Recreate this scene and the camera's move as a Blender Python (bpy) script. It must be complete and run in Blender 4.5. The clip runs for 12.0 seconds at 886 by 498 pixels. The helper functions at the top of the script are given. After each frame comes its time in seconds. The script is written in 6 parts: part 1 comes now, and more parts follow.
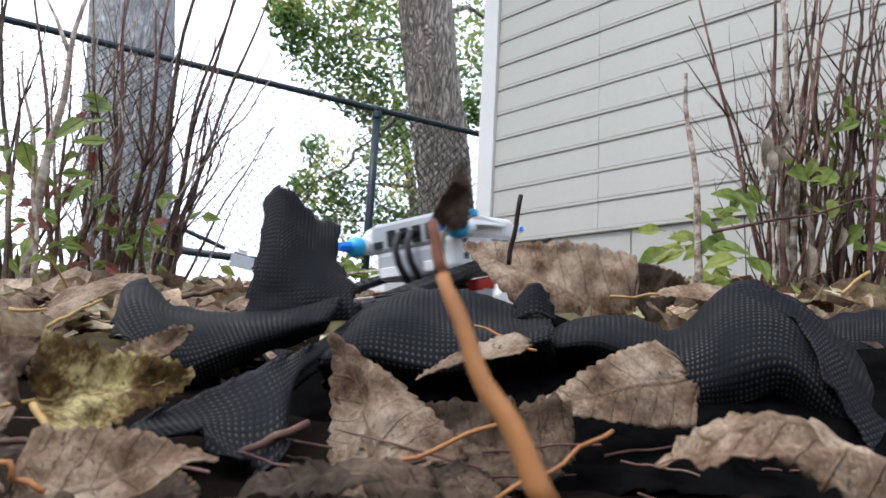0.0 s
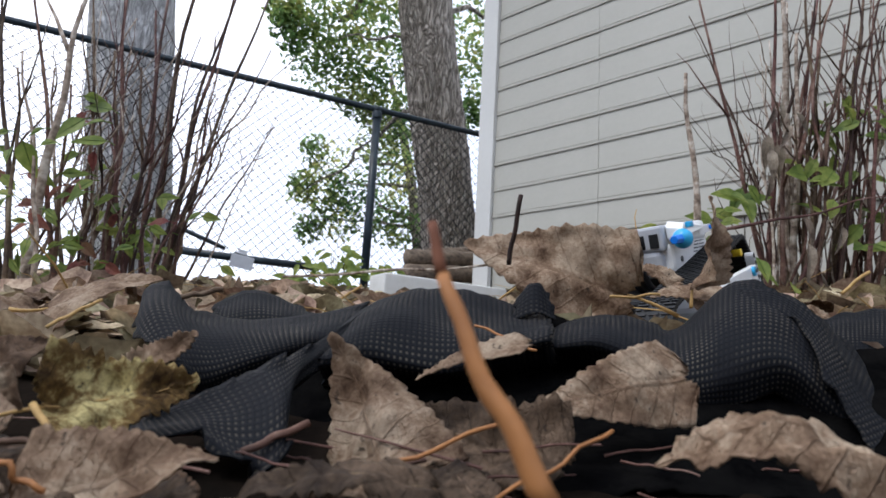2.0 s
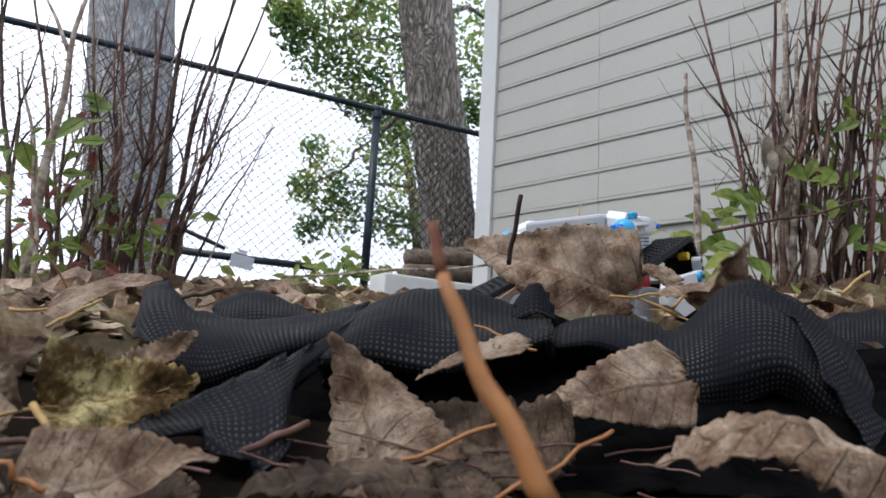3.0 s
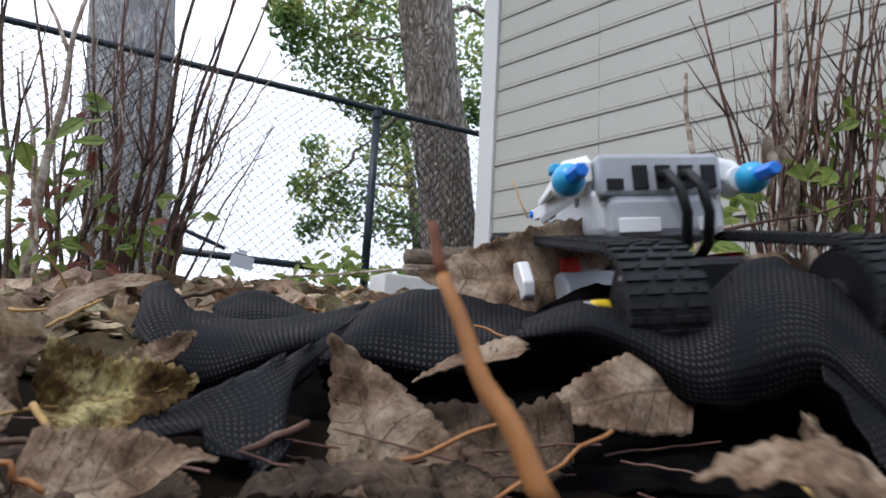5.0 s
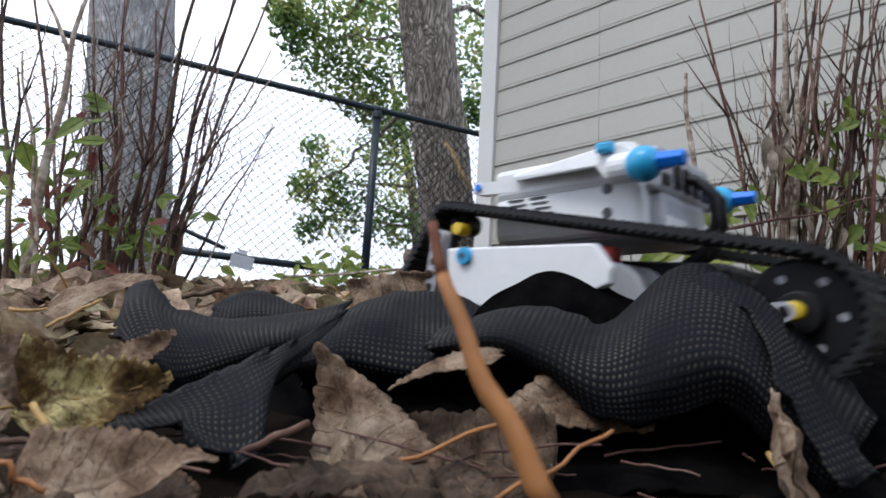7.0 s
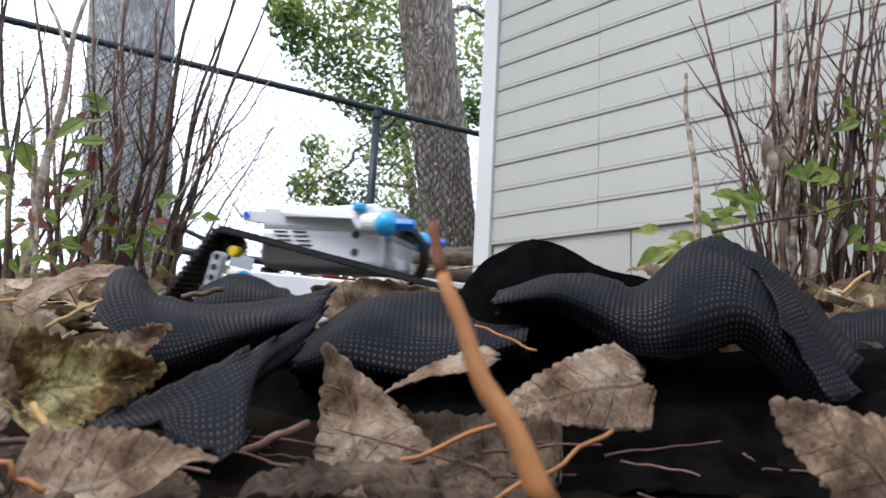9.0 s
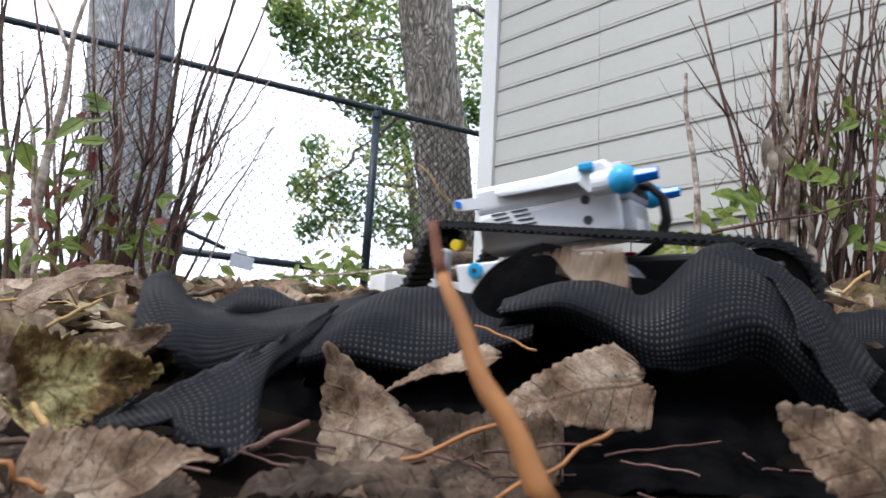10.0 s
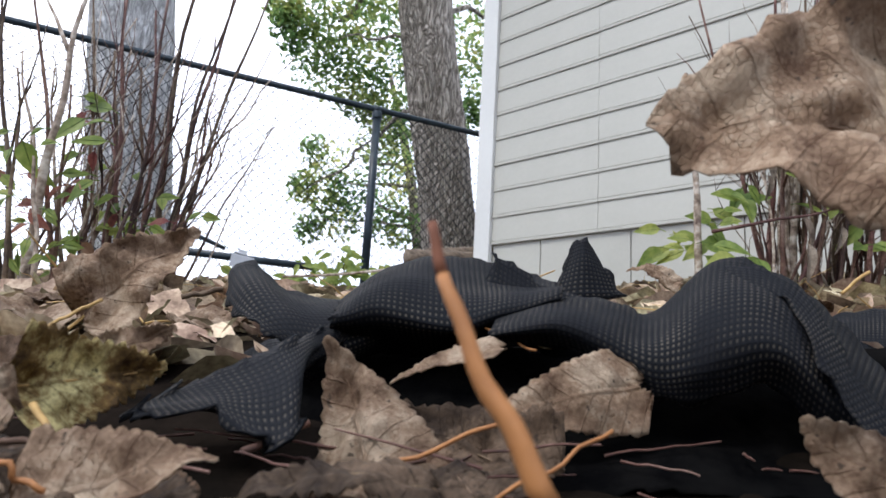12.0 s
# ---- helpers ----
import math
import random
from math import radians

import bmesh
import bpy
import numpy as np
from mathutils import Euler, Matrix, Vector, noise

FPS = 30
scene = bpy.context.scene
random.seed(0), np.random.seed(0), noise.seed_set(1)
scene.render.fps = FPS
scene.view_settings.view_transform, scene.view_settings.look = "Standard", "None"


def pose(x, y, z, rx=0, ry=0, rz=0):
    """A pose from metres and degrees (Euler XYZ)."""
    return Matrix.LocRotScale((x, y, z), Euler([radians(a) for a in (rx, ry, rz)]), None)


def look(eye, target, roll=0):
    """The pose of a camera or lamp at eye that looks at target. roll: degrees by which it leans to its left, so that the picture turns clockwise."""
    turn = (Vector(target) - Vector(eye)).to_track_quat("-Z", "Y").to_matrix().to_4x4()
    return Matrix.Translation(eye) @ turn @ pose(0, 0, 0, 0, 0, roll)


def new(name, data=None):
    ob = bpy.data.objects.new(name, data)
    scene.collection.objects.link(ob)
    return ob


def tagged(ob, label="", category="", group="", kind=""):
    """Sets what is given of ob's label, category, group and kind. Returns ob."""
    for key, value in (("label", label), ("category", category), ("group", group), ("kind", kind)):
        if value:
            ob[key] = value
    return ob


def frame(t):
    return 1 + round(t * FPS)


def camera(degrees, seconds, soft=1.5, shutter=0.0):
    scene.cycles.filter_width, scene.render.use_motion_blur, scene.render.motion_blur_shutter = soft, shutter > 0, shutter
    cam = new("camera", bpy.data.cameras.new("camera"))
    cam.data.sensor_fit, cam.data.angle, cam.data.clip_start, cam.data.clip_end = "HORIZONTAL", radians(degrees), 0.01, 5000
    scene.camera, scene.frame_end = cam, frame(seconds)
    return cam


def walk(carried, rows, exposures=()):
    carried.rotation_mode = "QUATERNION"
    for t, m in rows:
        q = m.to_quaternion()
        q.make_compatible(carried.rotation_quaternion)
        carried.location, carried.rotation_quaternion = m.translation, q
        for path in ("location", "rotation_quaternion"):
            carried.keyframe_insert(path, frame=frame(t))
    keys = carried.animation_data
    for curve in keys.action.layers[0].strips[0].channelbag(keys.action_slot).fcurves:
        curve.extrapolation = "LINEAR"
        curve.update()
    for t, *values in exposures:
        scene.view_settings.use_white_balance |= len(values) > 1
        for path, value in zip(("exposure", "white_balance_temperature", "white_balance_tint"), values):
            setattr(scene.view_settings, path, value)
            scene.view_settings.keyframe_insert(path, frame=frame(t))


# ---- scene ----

# camera: stands still, close to the ground, tilted up a little
cam = camera(70.0, 12.0, soft=1.6, shutter=0.5)
EYE = Vector((0, 0, 0.06))
STAND = Matrix.Translation(EYE) @ pose(0, 0, 0, 90 + 10.9, 0, 0) @ pose(0, 0, 0, 0, 0, 3.2)
walk(cam, [(0.0, STAND), (12.0, STAND)], exposures=[(0.0, 0.75), (0.5, 0.73), (1.0, 0.62), (1.6, 0.45), (2.1, 0.34), (3.2, 0.33), (5.0, 0.3), (7.2, 0.3), (8.8, 0.7), (12.0, 0.78)])
cam.data.dof.use_dof = True
cam.data.dof.focus_distance, cam.data.dof.aperture_fstop = 0.55, 24

# light: bright overcast sky, broad soft sun
world = bpy.data.worlds.new("sky")
scene.world = world
world.use_nodes = True
wn, wl = world.node_tree.nodes, world.node_tree.links
wn.clear()
sky = wn.new("ShaderNodeTexSky")
sky.sky_type, sky.sun_disc = "NISHITA", False
sky.sun_elevation, sky.sun_rotation = radians(48), radians(-40)
sky.air_density, sky.dust_density = 1.0, 6.0
veil = wn.new("ShaderNodeMix")
veil.data_type = "RGBA"
veil.inputs["Factor"].default_value = 0.7
veil.inputs["B"].default_value = (11.5, 12.8, 15.9, 1)
wl.new(sky.outputs["Color"], veil.inputs["A"])
back = wn.new("ShaderNodeBackground")
back.inputs["Strength"].default_value = 0.11
wl.new(veil.outputs["Result"], back.inputs["Color"])
wout = wn.new("ShaderNodeOutputWorld")
wl.new(back.outputs["Background"], wout.inputs["Surface"])
sun_data = bpy.data.lights.new("sun", "SUN")
sun_data.energy, sun_data.angle, sun_data.color = 1.2, radians(14), (1.0, 0.99, 0.98)
sun = new("sun", sun_data)
sun.matrix_world = look((-3, -2, 6), (0, 0.8, 0))


# ---- materials ----
def material(name, colors, scale=20.0, rough=0.7, metal=0.0, bump=0.3, fine=200.0, translucent=0.0, vary=0.0, island=False, stretch=(1, 1, 1), depth=0.002, detail=6.0, gloss=0.35):
    """Noise between two or more colours, a finer grain over it, relief from both."""
    m = bpy.data.materials.new(name)
    m.use_nodes = True
    n, l = m.node_tree.nodes, m.node_tree.links
    bsdf = n["Principled BSDF"]
    tc = n.new("ShaderNodeTexCoord")
    mp = n.new("ShaderNodeMapping")
    mp.inputs["Scale"].default_value = stretch
    l.new(tc.outputs["Object"], mp.inputs["Vector"])
    a = n.new("ShaderNodeTexNoise")
    a.inputs["Scale"].default_value, a.inputs["Detail"].default_value = scale, detail
    b = n.new("ShaderNodeTexNoise")
    b.inputs["Scale"].default_value, b.inputs["Detail"].default_value = fine, 3
    l.new(mp.outputs["Vector"], a.inputs["Vector"])
    l.new(mp.outputs["Vector"], b.inputs["Vector"])
    mixf = n.new("ShaderNodeMath")
    mixf.operation = "MULTIPLY_ADD"
    mixf.inputs[1].default_value = 0.36
    l.new(b.outputs["Fac"], mixf.inputs[0])
    sub = n.new("ShaderNodeMath")
    sub.operation = "SUBTRACT"
    sub.inputs[1].default_value = 0.18
    l.new(a.outputs["Fac"], sub.inputs[0])
    l.new(sub.outputs[0], mixf.inputs[2])
    ramp = n.new("ShaderNodeValToRGB")
    ramp.color_ramp.elements[0].position, ramp.color_ramp.elements[1].position = 0.3, 0.7
    ramp.color_ramp.elements[0].color = (*colors[0], 1)
    ramp.color_ramp.elements[1].color = (*colors[-1], 1)
    for i, c in enumerate(colors[1:-1]):
        e = ramp.color_ramp.elements.new(0.3 + 0.4 * (i + 1) / (len(colors) - 1))
        e.color = (*c, 1)
    l.new(mixf.outputs[0], ramp.inputs["Fac"])
    col = ramp.outputs["Color"]
    if vary:
        hsv = n.new("ShaderNodeHueSaturation")
        mr = n.new("ShaderNodeMapRange")
        mr.inputs["To Min"].default_value, mr.inputs["To Max"].default_value = 1 - vary, 1 + vary
        if island:
            l.new(n.new("ShaderNodeNewGeometry").outputs["Random Per Island"], mr.inputs["Value"])
        else:
            l.new(n.new("ShaderNodeObjectInfo").outputs["Random"], mr.inputs["Value"])
        l.new(mr.outputs["Result"], hsv.inputs["Value"])
        mh = n.new("ShaderNodeMapRange")
        mh.inputs["To Min"].default_value, mh.inputs["To Max"].default_value = 0.5 - vary * 0.06, 0.5 + vary * 0.06
        frac = n.new("ShaderNodeMath")
        frac.operation = "PINGPONG"
        frac.inputs[1].default_value = 0.23
        l.new(mr.outputs["Result"], frac.inputs[0])
        l.new(frac.outputs[0], mh.inputs["Value"])
        mh.inputs["From Max"].default_value = 0.23
        l.new(mh.outputs["Result"], hsv.inputs["Hue"])
        l.new(col, hsv.inputs["Color"])
        col = hsv.outputs["Color"]
    l.new(col, bsdf.inputs["Base Color"])
    bsdf.inputs["Roughness"].default_value = rough
    bsdf.inputs["Metallic"].default_value = metal
    bsdf.inputs["Specular IOR Level"].default_value = gloss
    if bump:
        bp = n.new("ShaderNodeBump")
        bp.inputs["Strength"].default_value, bp.inputs["Distance"].default_value = bump, depth
        l.new(mixf.outputs[0], bp.inputs["Height"])
        l.new(bp.outputs["Normal"], bsdf.inputs["Normal"])
    if translucent:
        tr = n.new("ShaderNodeBsdfTranslucent")
        l.new(col, tr.inputs["Color"])
        mx = n.new("ShaderNodeMixShader")
        mx.inputs["Fac"].default_value = translucent
        l.new(bsdf.outputs["BSDF"], mx.inputs[1])
        l.new(tr.outputs["BSDF"], mx.inputs[2])
        l.new(mx.outputs["Shader"], n["Material Output"].inputs["Surface"])
    return m


def fabric_material():
    """Black dimpled weed cloth: a grid of small pale dust-filled dimples along the sheet."""
    m = bpy.data.materials.new("weed_cloth")
    m.use_nodes = True
    n, l = m.node_tree.nodes, m.node_tree.links
    bsdf = n["Principled BSDF"]
    tc = n.new("ShaderNodeTexCoord")
    sep = n.new("ShaderNodeSeparateXYZ")
    l.new(tc.outputs["UV"], sep.inputs[0])
    waves = []
    for axis in ("X", "Y"):
        k = n.new("ShaderNodeMath")
        k.operation = "MULTIPLY"
        k.inputs[1].default_value = math.pi / 0.0027
        l.new(sep.outputs[axis], k.inputs[0])
        s = n.new("ShaderNodeMath")
        s.operation = "SINE"
        l.new(k.outputs[0], s.inputs[0])
        ab = n.new("ShaderNodeMath")
        ab.operation = "ABSOLUTE"
        l.new(s.outputs[0], ab.inputs[0])
        waves.append(ab)
    dot = n.new("ShaderNodeMath")
    dot.operation = "MULTIPLY"
    l.new(waves[0].outputs[0], dot.inputs[0])
    l.new(waves[1].outputs[0], dot.inputs[1])
    dust = n.new("ShaderNodeTexNoise")
    dust.inputs["Scale"].default_value, dust.inputs["Detail"].default_value = 28, 5
    l.new(tc.outputs["UV"], dust.inputs["Vector"])
    dr = n.new("ShaderNodeMapRange")
    dr.inputs["From Min"].default_value, dr.inputs["From Max"].default_value = 0.40, 0.76
    l.new(dust.outputs["Fac"], dr.inputs["Value"])
    mr = n.new("ShaderNodeMapRange")
    mr.inputs["From Min"].default_value, mr.inputs["From Max"].default_value = 0.62, 0.95
    l.new(dot.outputs[0], mr.inputs["Value"])
    amount = n.new("ShaderNodeMath")
    amount.operation = "MULTIPLY"
    l.new(mr.outputs["Result"], amount.inputs[0])
    soft = n.new("ShaderNodeMath")
    soft.operation = "MULTIPLY_ADD"
    soft.inputs[1].default_value, soft.inputs[2].default_value = 0.85, 0.04
    l.new(dr.outputs["Result"], soft.inputs[0])
    l.new(soft.outputs[0], amount.inputs[1])
    mix = n.new("ShaderNodeMix")
    mix.data_type = "RGBA"
    mix.inputs["A"].default_value = (0.0062, 0.007, 0.0092, 1)
    mix.inputs["B"].default_value = (0.15, 0.128, 0.098, 1)
    l.new(amount.outputs[0], mix.inputs["Factor"])
    l.new(mix.outputs["Result"], bsdf.inputs["Base Color"])
    bsdf.inputs["Roughness"].default_value = 0.75
    bsdf.inputs["Specular IOR Level"].default_value = 0.12
    bp = n.new("ShaderNodeBump")
    bp.inputs["Strength"].default_value, bp.inputs["Distance"].default_value, bp.invert = 0.5, 0.0006, True
    l.new(dot.outputs[0], bp.inputs["Height"])
    l.new(bp.outputs["Normal"], bsdf.inputs["Normal"])
    return m


def leaf_material(name, dark, mid, light, vein, blotch=34.0, translucent=0.16, vary=0.14, low=0.34, high=0.64):
    """A dead leaf blade: blotches, dark specks, side veins and a fine net between them, laid out along the leaf."""
    m = bpy.data.materials.new(name)
    m.use_nodes = True
    n, l = m.node_tree.nodes, m.node_tree.links
    bsdf = n["Principled BSDF"]

    def calc(op, a, b=None, c=None):
        k = n.new("ShaderNodeMath")
        k.operation = op
        for i, v in enumerate((a, b, c)):
            if v is None:
                continue
            if isinstance(v, (int, float)):
                k.inputs[i].default_value = v
            else:
                l.new(v, k.inputs[i])
        return k.outputs[0]

    def band(v, a, b, lo=0.0, hi=1.0):
        k = n.new("ShaderNodeMapRange")
        k.inputs["From Min"].default_value, k.inputs["From Max"].default_value = a, b
        k.inputs["To Min"].default_value, k.inputs["To Max"].default_value = lo, hi
        l.new(v, k.inputs["Value"])
        return k.outputs["Result"]

    def blend(f, a, b):
        k = n.new("ShaderNodeMix")
        k.data_type = "RGBA"
        l.new(f, k.inputs["Factor"])
        for key, v in (("A", a), ("B", b)):
            if isinstance(v, tuple):
                k.inputs[key].default_value = (*v, 1)
            else:
                l.new(v, k.inputs[key])
        return k.outputs["Result"]

    def grain(scale, detail, rough=0.6):
        k = n.new("ShaderNodeTexNoise")
        k.inputs["Scale"].default_value, k.inputs["Detail"].default_value, k.inputs["Roughness"].default_value = scale, detail, rough
        l.new(tc.outputs["Object"], k.inputs["Vector"])
        return k.outputs["Fac"]

    tc = n.new("ShaderNodeTexCoord")
    sep = n.new("ShaderNodeSeparateXYZ")
    l.new(tc.outputs["UV"], sep.inputs[0])
    side = calc("ABSOLUTE", sep.outputs["X"])
    wander = grain(60, 2)
    run = calc("MULTIPLY_ADD", side, -0.75, sep.outputs["Y"])
    run = calc("MULTIPLY_ADD", wander, 0.05, run)
    near = calc("ABSOLUTE", calc("SUBTRACT", calc("FRACT", calc("MULTIPLY", run, 7.0)), 0.5))
    ribs = calc("MAXIMUM", band(near, 0.06, 0.0), band(side, 0.02, 0.004))
    net = n.new("ShaderNodeTexVoronoi")
    net.feature = "DISTANCE_TO_EDGE"
    net.inputs["Scale"].default_value = 46
    l.new(tc.outputs["UV"], net.inputs["Vector"])
    mesh = band(net.outputs["Distance"], 0.07, 0.0)
    wide, fine = grain(blotch, 7, 0.68), grain(420, 4)
    tone = calc("MULTIPLY_ADD", calc("SUBTRACT", fine, 0.5), 0.3, wide)
    ramp = n.new("ShaderNodeValToRGB")
    e = ramp.color_ramp.elements
    e[0].position, e[0].color = low, (*dark, 1)
    e[1].position, e[1].color = high, (*light, 1)
    e.new((low + high) / 2).color = (*mid, 1)
    l.new(tone, ramp.inputs["Fac"])
    col = blend(calc("MULTIPLY", mesh, 0.16), ramp.outputs["Color"], vein)
    col = blend(calc("MULTIPLY", ribs, 0.36), col, vein)
    col = blend(calc("MULTIPLY", band(grain(260, 2), 0.66, 0.72), 0.75), col, (0.035, 0.024, 0.017))
    hsv = n.new("ShaderNodeHueSaturation")
    l.new(band(n.new("ShaderNodeObjectInfo").outputs["Random"], 0, 1, 1 - vary, 1 + vary), hsv.inputs["Value"])
    l.new(col, hsv.inputs["Color"])
    l.new(hsv.outputs["Color"], bsdf.inputs["Base Color"])
    bsdf.inputs["Roughness"].default_value = 0.72
    bsdf.inputs["Specular IOR Level"].default_value = 0.2
    height = calc("MULTIPLY_ADD", ribs, 0.55, calc("MULTIPLY_ADD", mesh, -0.35, calc("MULTIPLY", tone, 1.2)))
    bp = n.new("ShaderNodeBump")
    bp.inputs["Strength"].default_value, bp.inputs["Distance"].default_value = 0.9, 0.0011
    l.new(height, bp.inputs["Height"])
    l.new(bp.outputs["Normal"], bsdf.inputs["Normal"])
    tr = n.new("ShaderNodeBsdfTranslucent")
    l.new(hsv.outputs["Color"], tr.inputs["Color"])
    mx = n.new("ShaderNodeMixShader")
    mx.inputs["Fac"].default_value = translucent
    l.new(bsdf.outputs["BSDF"], mx.inputs[1])
    l.new(tr.outputs["BSDF"], mx.inputs[2])
    l.new(mx.outputs["Shader"], n["Material Output"].inputs["Surface"])
    return m


def bark_material(name, dark, mid, light, relief=0.035):
    """Long interlacing furrows with grain and lichen-grey blotches."""
    m = bpy.data.materials.new(name)
    m.use_nodes = True
    n, l = m.node_tree.nodes, m.node_tree.links
    bsdf = n["Principled BSDF"]
    tc = n.new("ShaderNodeTexCoord")
    mp = n.new("ShaderNodeMapping")
    mp.inputs["Scale"].default_value = (1, 1, 0.2)
    l.new(tc.outputs["Object"], mp.inputs["Vector"])
    a = n.new("ShaderNodeTexVoronoi")
    a.feature = "DISTANCE_TO_EDGE"
    a.inputs["Scale"].default_value = 27
    warp = n.new("ShaderNodeTexNoise")
    warp.inputs["Scale"].default_value, warp.inputs["Detail"].default_value = 7, 4
    l.new(mp.outputs["Vector"], warp.inputs["Vector"])
    add = n.new("ShaderNodeVectorMath")
    add.operation = "MULTIPLY_ADD"
    add.inputs[1].default_value = (0.24, 0.24, 0.24)
    l.new(warp.outputs["Color"], add.inputs[0])
    l.new(mp.outputs["Vector"], add.inputs[2])
    l.new(add.outputs[0], a.inputs["Vector"])
    g = n.new("ShaderNodeTexNoise")
    g.inputs["Scale"].default_value, g.inputs["Detail"].default_value = 40, 8
    l.new(mp.outputs["Vector"], g.inputs["Vector"])
    mul = n.new("ShaderNodeMath")
    mul.operation = "MULTIPLY_ADD"
    mul.inputs[1].default_value = 2.1
    l.new(a.outputs["Distance"], mul.inputs[0])
    sub = n.new("ShaderNodeMath")
    sub.operation = "MULTIPLY_ADD"
    sub.inputs[1].default_value, sub.inputs[2].default_value = 0.9, -0.32
    l.new(g.outputs["Fac"], sub.inputs[0])
    l.new(sub.outputs[0], mul.inputs[2])
    ramp = n.new("ShaderNodeValToRGB")
    e = ramp.color_ramp.elements
    e[0].position, e[0].color = 0.12, (*dark, 1)
    e[1].position, e[1].color = 0.75, (*light, 1)
    k = e.new(0.36)
    k.color = (*mid, 1)
    l.new(mul.outputs[0], ramp.inputs["Fac"])
    l.new(ramp.outputs["Color"], bsdf.inputs["Base Color"])
    bsdf.inputs["Roughness"].default_value = 0.95
    bp = n.new("ShaderNodeBump")
    bp.inputs["Strength"].default_value, bp.inputs["Distance"].default_value = 1.0, relief
    l.new(mul.outputs[0], bp.inputs["Height"])
    l.new(bp.outputs["Normal"], bsdf.inputs["Normal"])
    return m


